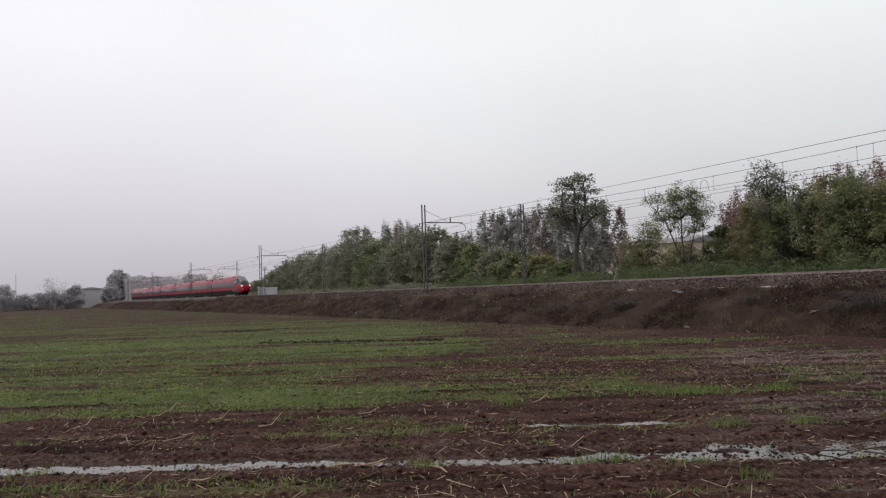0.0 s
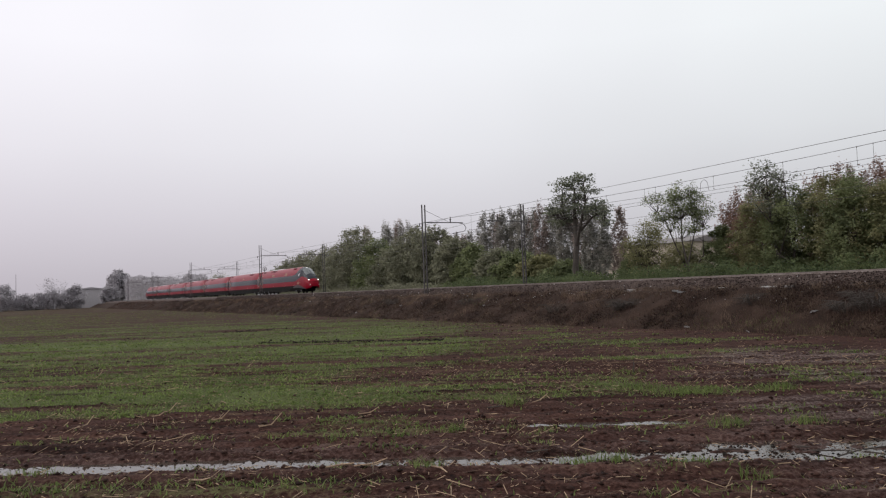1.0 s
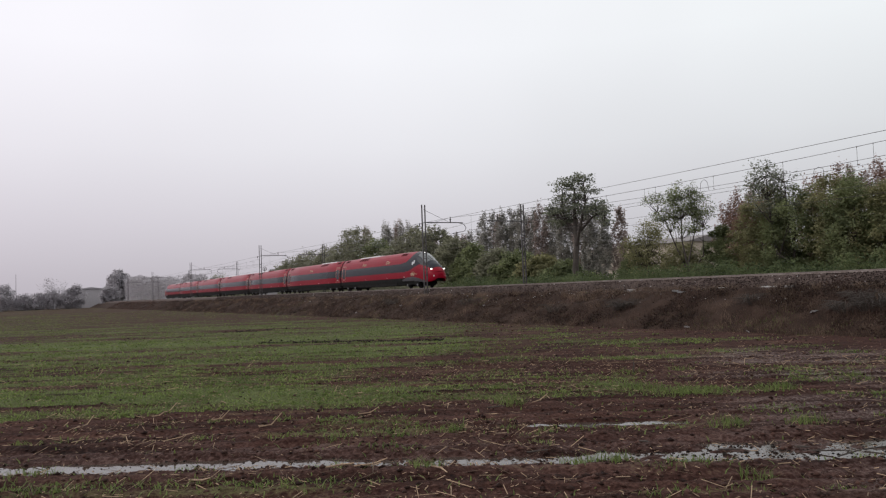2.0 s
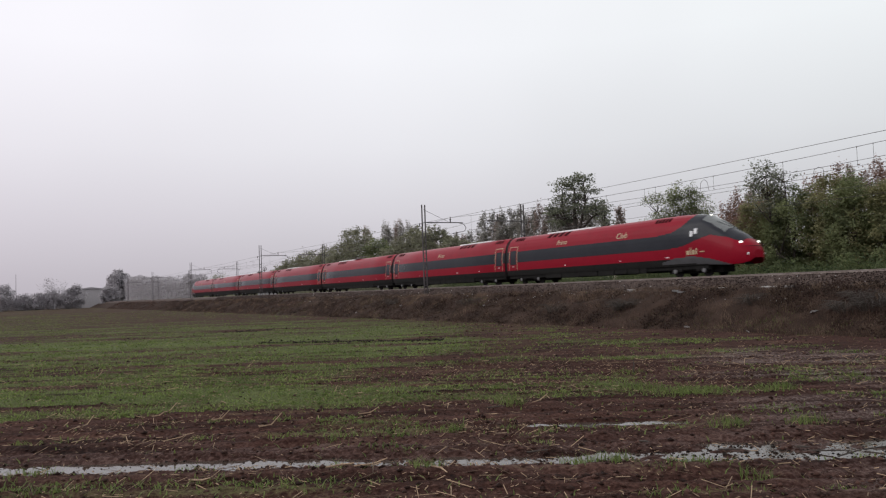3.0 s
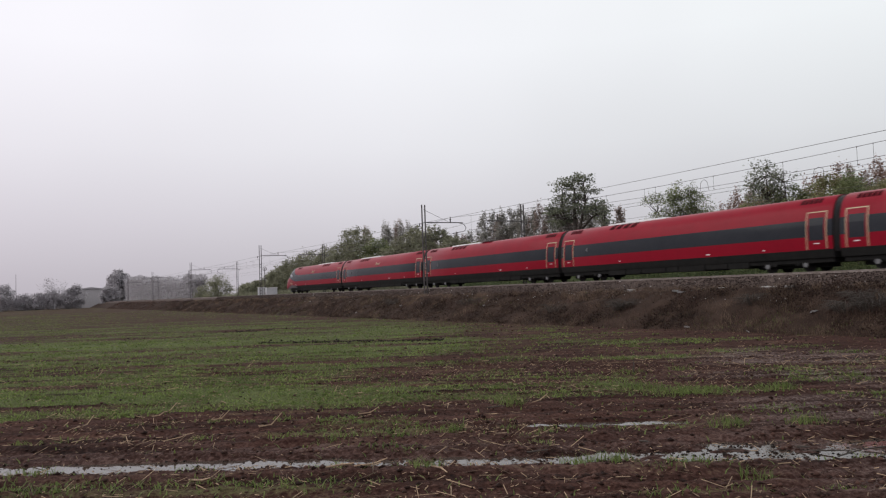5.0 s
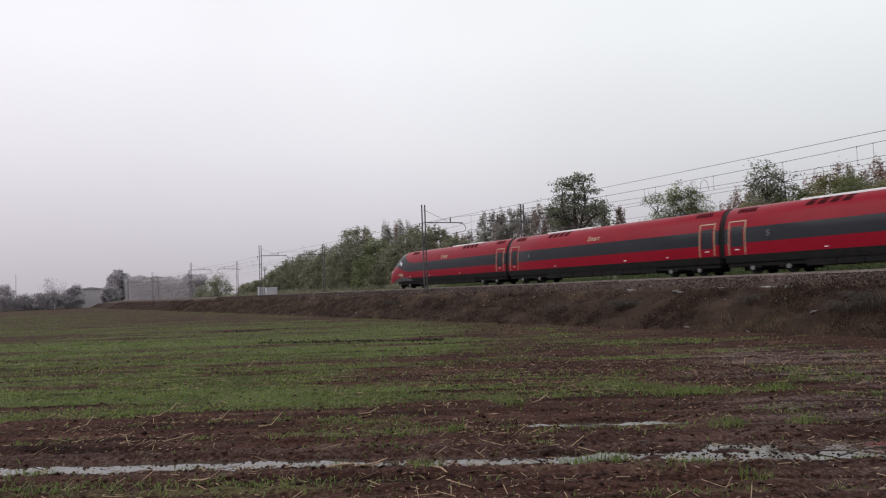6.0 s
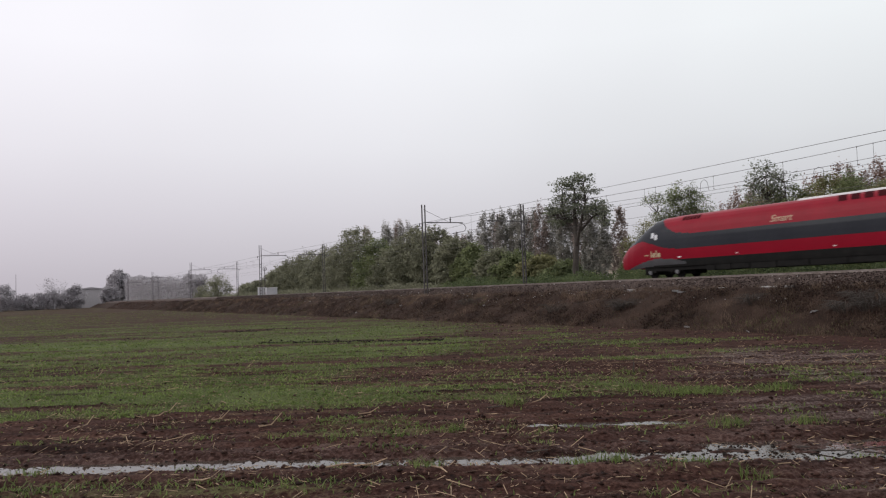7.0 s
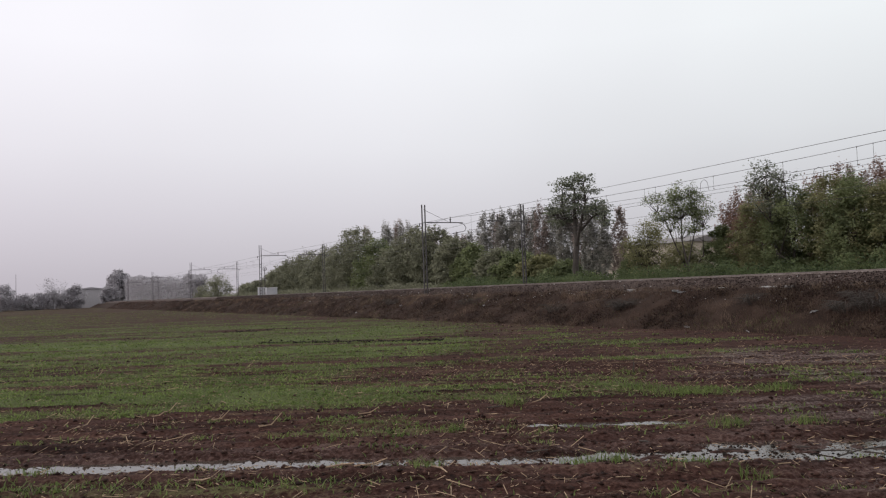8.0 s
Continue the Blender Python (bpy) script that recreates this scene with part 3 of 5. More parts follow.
def tree(name, x, y, z, height, radius, mat, leaves, size, label, bare=0.25, shape="round", lean=0.0, seed=0, clumps=60, trunk=None, open_=0.0, category="tree"):
    r = np.random.default_rng(seed)
    ob = empty(name, pose(x, y, z))
    low, top = height * bare, height
    mid, half = (low + top) / 2, (top - low) / 2
    cs = []
    while len(cs) < clumps:
        p = r.uniform(-1, 1, 3)
        d = np.linalg.norm(p)
        if d > 1 or r.random() > 0.15 + d ** 2:
            continue
        t_ = (p[2] + 1) / 2
        if shape == "column":
            wide = (1.15 - 0.2 * t_) if t_ < 0.75 else 1.0 - 1.7 * (t_ - 0.75)
        elif shape == "bush":
            wide = 1.2 - 0.40 * t_
        else:
            wide = 1.0
        ang = math.atan2(p[1], p[0])
        lobe = 1 + 0.22 * math.sin(ang * 3 + seed) + 0.16 * math.sin(ang * 5 + t_ * 7 + seed * 2)
        cs.append((p[0] * radius * wide * lobe + lean * t_, p[1] * radius * wide * lobe, mid + p[2] * half))
    cs = np.array(cs)
    bm = bmesh.new()
    tr = trunk or 0.018 * height + 0.05
    stem = [Vector((0, 0, -0.3))]
    for k in range(1, 6):
        t_ = k / 5
        stem.append(Vector((lean * t_ * 0.8 + r.normal() * 0.015 * height, r.normal() * 0.015 * height, height * 0.86 * t_)))
    for k in range(5):
        rod(bm, stem[k], stem[k + 1], tr * (1 - k * 0.18), tr * (1 - (k + 1) * 0.18), 7)
    for c in cs[:: max(1, clumps // (12 if shape == "column" else 26))]:
        k = min(4, max(0, int((c[2] - 0.3 * height) / (height * 0.86) * 5)))
        limb(bm, stem[k].lerp(stem[k + 1], r.random()), c, tr * 0.22, r)
    part("trunk", bm, bark_of(mat), ob)
    spread_ = max(radius, 0.12 * height) * (2.4 / clumps ** 0.5) * (1 - open_)
    if shape == "column":
        spread_ *= 0.8
    foliage(ob, cs, np.array([lean * 0.5, 0, low + 0.35 * (top - low)]), leaves, size, spread_, mat, height, r, 1.9 if shape == "column" else 0.75)
    return tagged(ob, label, category)


def lobed_tree(name, x, y, z, height, stems, lobes, mat, size, label, seed, clump=0.5, leaf_n=26, flat=0.75):
    """A tree with an open crown: stems as chains of points with a thickness, and lobes (x, z, half width, half height, sprays)."""
    r = np.random.default_rng(seed)
    ob = empty(name, pose(x, y, z))
    bm = bmesh.new()
    knots = []
    for thick, pts in stems:
        n = len(pts) - 1
        pts = [Vector((a, 0.3 * math.sin(a * 2 + c), c)) for a, c in pts]
        for k in range(n):
            rod(bm, pts[k], pts[k + 1], thick * (1 - 0.75 * k / n), thick * (1 - 0.75 * (k + 1) / n), 8)
            knots += [pts[k].lerp(pts[k + 1], f_) for f_ in (0.5, 1.0)]
    cs = []
    for lx, lz, rx, rz, n in lobes:
        for _ in range(n):
            p = r.normal(size=3)
            p *= (0.35 + 0.65 * r.random()) / np.linalg.norm(p)
            cs.append((lx + p[0] * rx, p[1] * (0.8 * rx + 0.5), lz + p[2] * rz))
    for c in cs:
        v = Vector(c)
        near = sorted(knots, key=lambda k_: (k_ - v).length + (1.5 if k_.z > v.z else 0.0))[r.integers(0, 2)]
        limb(bm, near, v, 0.10 * clump * clump + 0.004 * height ** 0.5, r, -0.03)
    part("trunk", bm, M["bark"], ob)
    foliage(ob, np.array(cs), np.array([0, 0, height * 0.6]), leaf_n * len(cs), size, clump, mat, height, r, flat, 4)
    return tagged(ob, label, "tree")


def thicket(name, x0, x1, y0, y1, z, hmin, hmax, count, size, mat, label, seed, freq=0.28, rise=0.0):
    """Undergrowth: one tangle of leaves in clumps; rise adds height with the distance along the line."""
    r = np.random.default_rng(seed)
    x = r.uniform(x0, x1, count)
    y = r.uniform(y0, y1, count)
    top = hmin + (hmax - hmin) * (0.6 * value_noise(x * freq + seed, y * freq, seed) + 0.4 * value_noise(x * freq * 3.1, y * freq * 3.1, seed + 1)) ** 1.2 + rise * (x1 - x)
    h = z + top * r.random(count) ** 0.6
    v, f = leaf_cards(np.stack([x, y, h], -1), size, r, 0.6, np.array([[0.2, -0.35, 0.6]]))
    return tagged(arrays(name, v, f, mat), label, "bushes", kind="stuff")


G = 1.2
# open trees beside the track
lobed_tree("walnut_tree", -71.2, 57.0, G, 14.15, ((0.46, ((0, -0.3), (0.1, 3.5), (0.2, 6.4), (-0.1, 9.0), (0.2, 12.6))), (0.24, ((0.2, 6.0), (1.5, 8.3), (2.0, 11.0), (2.3, 13.2))),
                                                             (0.20, ((0.1, 7.0), (-1.6, 9.2), (-2.4, 12.0))), (0.17, ((0.3, 7.4), (3.0, 9.0), (4.9, 9.4))), (0.15, ((0.1, 8.0), (-3.0, 9.8), (-4.6, 10.6)))),
           ((-1.9, 12.6, 1.3, 0.8, 22), (0.2, 12.9, 1.6, 0.7, 24), (2.2, 13.0, 0.9, 1.0, 16), (2.2, 11.4, 1.8, 0.8, 26), (-1.4, 11.0, 2.6, 0.8, 40), (-3.8, 10.0, 1.7, 0.8, 30),
            (0.4, 9.6, 2.4, 0.9, 40), (3.6, 9.6, 1.7, 0.9, 34), (5.2, 8.3, 0.9, 1.1, 20), (-2.4, 8.6, 1.8, 0.6, 26)),
           M["leaf_dark"], 0.13, "tall broad-crowned tree with layered thinning dark leaves", 3, 0.50, 24, 0.42)
lobed_tree("young_tree", -54.2, 57.0, G, 10.66, ((0.13, ((0, -0.3), (0.1, 3.0), (-0.2, 5.5), (-0.6, 9.4))), (0.10, ((0.5, -0.3), (0.5, 3.2), (0.9, 6.0), (1.5, 9.2))), (0.09, ((-0.3, 2.5), (-1.6, 5.0), (-2.8, 7.6), (-4.6, 9.3))),
                                                ((0.09), ((0.4, 2.0), (1.9, 3.8), (2.5, 6.4)))),
           ((0.2, 9.6, 1.5, 0.9, 30), (-1.7, 9.0, 1.2, 0.9, 20), (1.5, 8.6, 1.3, 1.0, 26), (-0.4, 8.0, 1.8, 0.8, 26), (2.4, 7.6, 0.8, 0.5, 9), (-4.4, 9.5, 0.9, 0.5, 9), (-3.2, 7.6, 0.9, 0.6, 10), (0.8, 6.3, 1.6, 0.6, 14), (-1.4, 7.2, 1.0, 0.7, 14), (1.6, 7.2, 1.0, 0.6, 14)),
           M["leaf_green"], 0.085, "slender many-stemmed young tree with sparse airy leaves", 5, 0.44, 56)
lobed_tree("young_tree", -61.0, 58.5, G, 7.8, ((0.11, ((0, -0.3), (0.1, 3.0), (0.3, 5.0), (0.6, 7.0))), (0.08, ((0, 2.0), (-1.2, 4.2), (-2.2, 5.6)))),
           ((0.4, 6.6, 1.5, 0.8, 26), (-1.4, 5.4, 1.3, 0.8, 20), (-3.0, 4.8, 0.9, 0.5, 10), (1.6, 5.6, 1.3, 0.9, 22), (0.0, 4.2, 2.4, 1.2, 50), (0.2, 2.4, 2.8, 1.2, 50)),
           M["leaf_olive"], 0.095, "low tree with sparse yellowing leaves", 6, 0.5, 44)
lobed_tree("young_tree", -43.6, 56.5, G, 11.35, ((0.16, ((0, -0.3), (0.3, 3.2), (-0.2, 6.0), (-0.8, 10.2))), (0.11, ((0.3, 3.0), (1.2, 6.0), (1.3, 9.4))), (0.10, ((0.3, 3.4), (1.6, 2.6), (2.4, 1.8)))),
           ((-0.9, 10.4, 1.2, 0.7, 20), (-2.0, 9.5, 0.9, 0.7, 12), (0.8, 9.5, 1.0, 0.7, 14), (-0.6, 8.8, 1.9, 0.9, 34), (0.2, 7.2, 2.2, 0.9, 40)),
           M["leaf_dark"], 0.095, "dark tree with loose sprays of leaves above the bushes", 8, 0.46, 34)
# dense group beside the nearest stretch of track
WORDS = {"leaf_russet": "reddish-brown autumn", "leaf_olive": "olive green", "leaf_dark": "dark green", "leaf_green": "deep green", "leaf_mist": "haze-dulled green"}
spec = ((-51.6, 59.0, 6.3, 1.9, "leaf_green"), (-48.6, 60.5, 8.3, 2.2, "leaf_russet"), (-46.2, 58.5, 8.9, 2.7, "leaf_olive"), (-42.6, 57.5, 8.7, 2.8, "leaf_green"),
        (-39.6, 58.5, 9.3, 2.7, "leaf_olive"), (-37.0, 57.5, 8.9, 2.7, "leaf_green"), (-34.2, 58.0, 8.4, 2.8, "leaf_olive"), (-31.0, 57.0, 8.2, 3.0, "leaf_green"),
        (-27.0, 58.0, 8.8, 3.3, "leaf_olive"), (-56.5, 59.0, 5.2, 2.2, "leaf_olive"), (-64.6, 59.5, 4.6, 1.6, "leaf_green"))
for i, (x, y, h, rad, mt) in enumerate(spec):
    tree("broadleaf_tree", x, y, G, h, rad, M[mt], 20000 if x > -53 else 12000, 0.098, "dense bushy tree with %s leaves behind the railway" % WORDS[mt], 0.04, "bush", 0.2, 20 + i, 190, 0.14, 0.0)
# bushy mass further along
spec = ((-76, 59, 4.2, 2.6, "leaf_green"), (-81, 59, 5.2, 2.8, "leaf_olive"), (-86, 59, 6.0, 3.0, "leaf_green"), (-92, 59.5, 6.6, 3.2, "leaf_mist"), (-98, 59.5, 7.6, 3.4, "leaf_green"),
        (-104, 59, 9.0, 3.4, "leaf_mist"), (-110.4, 59, 11.1, 3.8, "leaf_mist"), (-117, 59, 11.6, 4.0, "leaf_mist"), (-124.5, 59, 9.6, 4.0, "leaf_mist"),
        (-132, 59, 11.0, 4.4, "leaf_green"), (-141.8, 59, 13.8, 4.8, "leaf_mist"), (-150.5, 59.5, 11.4, 4.8, "leaf_mist"), (-160, 59, 10.8, 4.8, "leaf_mist"), (-171, 59, 10.6, 4.8, "leaf_mist"),
        (-181, 59, 10.0, 4.4, "leaf_mist"), (-190, 59, 9.0, 4.0, "leaf_mist"), (-199, 59, 7.6, 3.6, "leaf_mist"), (-210, 58, 5.6, 3.4, "leaf_mist"), (-222, 58, 5.0, 3.4, "leaf_mist"))
for i, (x, y, h, rad, mt) in enumerate(spec):
    tree("broadleaf_tree", x, y, G, h, rad, M[mt], 12500, 0.19, "broad bushy tree with %s leaves beside the line" % WORDS[mt], 0.03, "bush", 0.3, 50 + i, 230, 0.16, 0.0)
# poplar rows
k = 0
row = [(-185, 19.2, 1.7)] + [(-176.5 + 2.5 * i, 18.2 - 0.12 * i, 1.5) for i in range(6)] + [(-160, 15.6, 1.6), (-155, 14.8, 1.6)] + [(-143.4 + 2.6 * i, 14.3 - 0.7 * i, 1.4) for i in range(4)] \
    + [(-131 + 2.05 * i, 15.8 - 0.07 * i - 0.012 * max(0, i - 11) ** 2.2, 1.12) for i in range(20)]
for x, h, rad in row:
    h *= 0.955 + 0.09 * ((k * 37) % 10) / 10
    tree("poplar_tree", x, 79.5 + (k % 3) * 1.6, 1.1, h, rad, M["leaf_poplar" if k % 4 else "leaf_rose"], 4600, 0.16, "tall slim poplar with thinning autumn leaves greyed for haze", 0.12, "column", 0.2, 90 + k, 120, 0.10, 0.0)
    k += 1
for x, h in ((-175.0, 12.8), (-171.0, 12.0), (-163.0, 13.4), (-157.5, 12.8)):
    tree("poplar_tree", x * 1.09, 65.0, 1.1, h, 1.6, M["leaf_poplar"], 1300, 0.13, "nearly bare pale poplar above the bushes", 0.2, "column", 0.2, 130 + k, 50, 0.14, 0.1)
    k += 1
for x, h in ((-57.4, 9.2), (-56.6, 10.0), (-55.2, 10.6), (-53.9, 10.8), (-52.4, 10.5), (-47.4, 10.4), (-46.2, 10.9), (-44.3, 11.6), (-42.9, 11.3), (-41.9, 10.6), (-40.6, 11.4), (-39.3, 10.2), (-38.0, 10.8)):
    tree("poplar_tree", x, 66.0 + (k % 3) * 0.3, 1.1, h, 0.85, M["leaf_russet" if k % 5 else "leaf_rose"], 4200, 0.10, "slim poplar with russet autumn leaves", 0.10, "column", 0.1, 90 + k, 80, 0.10, 0.0)
    k += 1
# undergrowth along the far side of the track
thicket("undergrowth", -95, -20, 50.0, 57.0, G, 0.9, 3.7, 56000, 0.105, M["leaf_shrub"], "dark green undergrowth and brambles beside the track", 7)
thicket("undergrowth", -225, -95, 50.5, 58.0, G, 1.0, 3.4, 36000, 0.17, M["leaf_mist"], "olive undergrowth beside the track, paled for haze", 8)


# ---- far distance ----
# leaf_far and bark_far hold the haze in their colours
def far_trees(name, x0, x1, y0, y1, z, hmin, hmax, count, size, label, seed, mat, rise=0.0):
    return tagged(thicket(name, x0, x1, y0, y1, z, hmin, hmax, count, size, mat, label, seed, 0.07, rise), category="woods")


tree("bush", -244.0, 54.0, 1.4, 8.2, 3.6, M["leaf_mist"], 4600, 0.2, "rounded dark bush beside the farther track", 0.05, "bush", 0.0, 141, 50, 0.1, 0.0, "bush")
tree("bush", -205.0, 53.5, 1.4, 4.4, 2.8, M["leaf_mist"], 3000, 0.18, "low dark bush beside the farther track", 0.05, "bush", 0.0, 142, 40, 0.1, 0.0, "bush")
tree("bush", -262.0, 54.0, 1.4, 5.4, 3.2, M["leaf_mist"], 3000, 0.2, "low dark bush at the far end of the line", 0.05, "bush", 0.0, 143, 40, 0.1, 0.0, "bush")
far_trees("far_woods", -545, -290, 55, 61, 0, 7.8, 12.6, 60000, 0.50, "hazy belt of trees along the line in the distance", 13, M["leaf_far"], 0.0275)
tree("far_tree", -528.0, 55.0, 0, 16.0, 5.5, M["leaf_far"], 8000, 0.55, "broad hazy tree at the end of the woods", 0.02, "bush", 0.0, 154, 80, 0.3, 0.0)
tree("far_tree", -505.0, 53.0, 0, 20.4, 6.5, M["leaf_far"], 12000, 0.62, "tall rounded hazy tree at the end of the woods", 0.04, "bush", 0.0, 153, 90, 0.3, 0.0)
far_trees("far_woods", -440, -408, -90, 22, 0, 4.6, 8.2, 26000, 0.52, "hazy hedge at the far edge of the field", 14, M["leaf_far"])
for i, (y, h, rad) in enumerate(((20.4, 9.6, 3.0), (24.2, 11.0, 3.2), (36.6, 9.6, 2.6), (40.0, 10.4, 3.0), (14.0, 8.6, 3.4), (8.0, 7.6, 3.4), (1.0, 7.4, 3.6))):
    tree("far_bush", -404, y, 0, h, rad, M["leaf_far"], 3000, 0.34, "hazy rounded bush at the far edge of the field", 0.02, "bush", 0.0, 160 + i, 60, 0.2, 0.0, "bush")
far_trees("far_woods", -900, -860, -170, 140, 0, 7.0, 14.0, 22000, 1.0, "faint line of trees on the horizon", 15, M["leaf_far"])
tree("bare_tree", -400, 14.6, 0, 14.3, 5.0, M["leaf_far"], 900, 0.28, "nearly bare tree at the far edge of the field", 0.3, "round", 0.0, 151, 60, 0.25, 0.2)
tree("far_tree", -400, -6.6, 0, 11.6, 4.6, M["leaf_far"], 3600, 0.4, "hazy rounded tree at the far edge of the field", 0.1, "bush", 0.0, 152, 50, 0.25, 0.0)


def shed(name, x, y, z, lx, ly, h, ridge, doors, label, wall="plaster", cover="tiles"):
    """A plain long building with a low pitched roof, window openings and doors."""
    ob = empty(name, pose(x, y, z))
    bm = bmesh.new()
    box(bm, -lx / 2, lx / 2, -ly / 2, ly / 2, 0, h)
    part("wall", bm, M[wall], ob)
    bm = bmesh.new()
    e = 0.5
    v = [bm.verts.new(c) for c in ((-lx / 2 - e, -ly / 2 - e, h), (lx / 2 + e, -ly / 2 - e, h), (lx / 2 + e, 0, h + ridge), (-lx / 2 - e, 0, h + ridge),
                                   (lx / 2 + e, ly / 2 + e, h), (-lx / 2 - e, ly / 2 + e, h))]
    for q in ((0, 1, 2, 3), (3, 2, 4, 5), (0, 3, 5), (1, 4, 2), (0, 5, 4, 1)):
        bm.faces.new([v[a] for a in q])
    part("roof", bm, M[cover], ob)
    for i in range(doors):
        cx = -lx / 2 + (i + 0.5) * lx / doors
        bm = bmesh.new()
        box(bm, cx - 0.9, cx + 0.9, -ly / 2 - 0.06, -ly / 2 + 0.1, h * 0.45, h * 0.75, 0.03)
        part("window", bm, M["band"], ob)
    return tagged(ob, label, "building")


shed("farm_shed", -124.0, 121.0, 1.0, 30.0, 12.0, 9.4, 1.4, 0, "long ochre shed with a grey roof behind the trees")
# wall and roof colours are paled in place of haze
shed("farm_building", -428.0, 31.6, 0.0, 10.0, 12.5, 9.4, 0.9, 3, "distant farm building paled for haze", "hazy_plaster", "bark_far")


def mast(x, y, h):
    ob = empty("radio_mast", pose(x, y, 0))
    bm = bmesh.new()
    rod(bm, (0, 0, 0), (0, 0, h), 0.20, 0.10, 6)
    # pale grey colour stands in for haze on pole and antenna
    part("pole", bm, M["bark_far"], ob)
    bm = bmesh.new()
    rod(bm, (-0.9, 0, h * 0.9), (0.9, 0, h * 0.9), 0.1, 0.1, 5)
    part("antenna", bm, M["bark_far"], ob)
    return tagged(ob, "thin mast beyond the field, paled for haze", "mast")


mast(-470.0, -1.4, 19.0)


def cabinet(x, y, z, w, d, h, label):
    ob = empty("equipment_cabinet", pose(x, y, z))
    bm = bmesh.new()
    box(bm, -w / 2, w / 2, -d / 2, d / 2, 0.1, h, 0.03)
    part("body", bm, M["grey_box"], ob)
    bm = bmesh.new()
    box(bm, -w / 2 - 0.06, w / 2 + 0.06, -d / 2 - 0.06, d / 2 + 0.06, h, h + 0.1, 0.03)
    part("lid", bm, M["rooftop"], ob)
    bm = bmesh.new()
    box(bm, -w / 2 + 0.08, -0.02, -d / 2 - 0.025, -d / 2, 0.2, h - 0.1, 0.01)
    dr = part("door", bm, M["grey_box"], ob)
    bm = bmesh.new()
    box(bm, -0.12, -0.06, -d / 2 - 0.06, -d / 2 - 0.02, h * 0.5, h * 0.6, 0.008)
    part("handle", bm, M["black"], dr)
    bm = bmesh.new()
    box(bm, -w / 2 - 0.1, w / 2 + 0.1, -d / 2 - 0.1, d / 2 + 0.1, -0.6, 0.1, 0.02)
    part("plinth", bm, M["concrete"], ob)
    return tagged(ob, label, "cabinet", "trackside cabinets")


cabinet(-168.0, 49.0, 1.7, 1.2, 2.4, 2.7, "pale grey trackside equipment cabinet")
cabinet(-176.2, 49.0, 1.7, 1.1, 1.3, 2.9, "tall grey trackside equipment cabinet with a lid")


def signal_post(x, y, z, h):
    """A slim post with a round dark signal target."""
    ob = empty("railway_signal", pose(x, y, z))
    bm = bmesh.new()
    rod(bm, (0, 0, -0.3), (0, 0, h), 0.09, 0.07, 8)
    part("post", bm, M["pole"], ob)
    bm = bmesh.new()
    for k_ in range(20):
        a0, a1 = 2 * math.pi * k_ / 20, 2 * math.pi * (k_ + 1) / 20
        rod(bm, (0.1, 0.42 * math.cos(a0), h + 0.42 * math.sin(a0)), (0.1, 0.42 * math.cos(a1), h + 0.42 * math.sin(a1)), 0.07, 0.07, 5)
    part("target", bm, M["steel"], ob, "round grey signal rim")
    bm = bmesh.new()
    rod(bm, (0.06, 0, h), (0.24, 0, h), 0.15, 0.15, 14)
    part("hood", bm, M["pole"], ob)
    bm = bmesh.new()
    for k_ in range(10):
        rod(bm, (-0.08, -0.2, 0.6 + 0.45 * k_), (-0.08, 0.2, 0.6 + 0.45 * k_), 0.015, 0.015, 5)
    part("ladder", bm, M["pole"], ob)
    return tagged(ob, "dark railway signal with a round target beside the track", "railway signal")


signal_post(-171.5, 48.6, 1.8, 7.0)


# ---- train ----
SIDE = ((1.33, 0.40), (1.37, 0.60), (1.40, 0.90), (1.412, 1.25), (1.415, 1.68), (1.405, 2.05), (1.375, 2.40), (1.325, 2.68), (1.24, 3.05), (1.12, 3.38),
        (0.95, 3.68), (0.72, 3.92), (0.46, 4.07), (0.22, 4.13), (0.0, 4.15))


def ring(hw, z0, z1, n_extra=1):
    """One cross-section from the near skirt over the roof to the far skirt."""
    ys = [p[0] / 1.415 * hw for p in SIDE]
    zs = [z0 + (p[1] - 0.40) / 3.75 * (z1 - z0) for p in SIDE]
    out = [(-a, b) for a, b in zip(ys, zs)]
    return out + [(-a, b) for a, b in reversed(out[:-1])]


def fine_ring(hw, z0, z1, n):
    r_ = np.array(ring(hw, z0, z1))
    d = np.concatenate([[0], np.cumsum(np.hypot(*np.diff(r_, axis=0).T))])
    t_ = np.linspace(0, d[-1], n)
    return np.stack([np.interp(t_, d, r_[:, 0]), np.interp(t_, d, r_[:, 1])], -1)


def grid_parts(sections, choose, names, parent, grow=None):
    """Splits a lofted shell into one mesh for each name that choose() gives to a face."""
    made = {n: (bmesh.new(), {}) for n in names}
    nj = len(sections[0])
    for i in range(len(sections) - 1):
        for j in range(nj - 1):
            quad = ((i, j), (i + 1, j), (i + 1, j + 1), (i, j + 1))
            ps = [sections[a][b] for a, b in quad]
            c = sum((Vector(p) for p in ps), Vector()) / 4
            bm, known = made[choose(c)]
            vs = []
            for key, p in zip(quad, ps):
                if key not in known:
                    known[key] = bm.verts.new(p)
                vs.append(known[key])
            if len({v for v in vs}) == 4:
                bm.faces.new(vs)
    obs = {}
    for n, (bm, _) in made.items():
        bmesh.ops.remove_doubles(bm, verts=bm.verts, dist=0.0008)
        bmesh.ops.recalc_face_normals(bm, faces=bm.faces)
        obs[n] = part(n, bm, M[names[n]], parent, smooth=True)
    return obs


DROP = 0.42


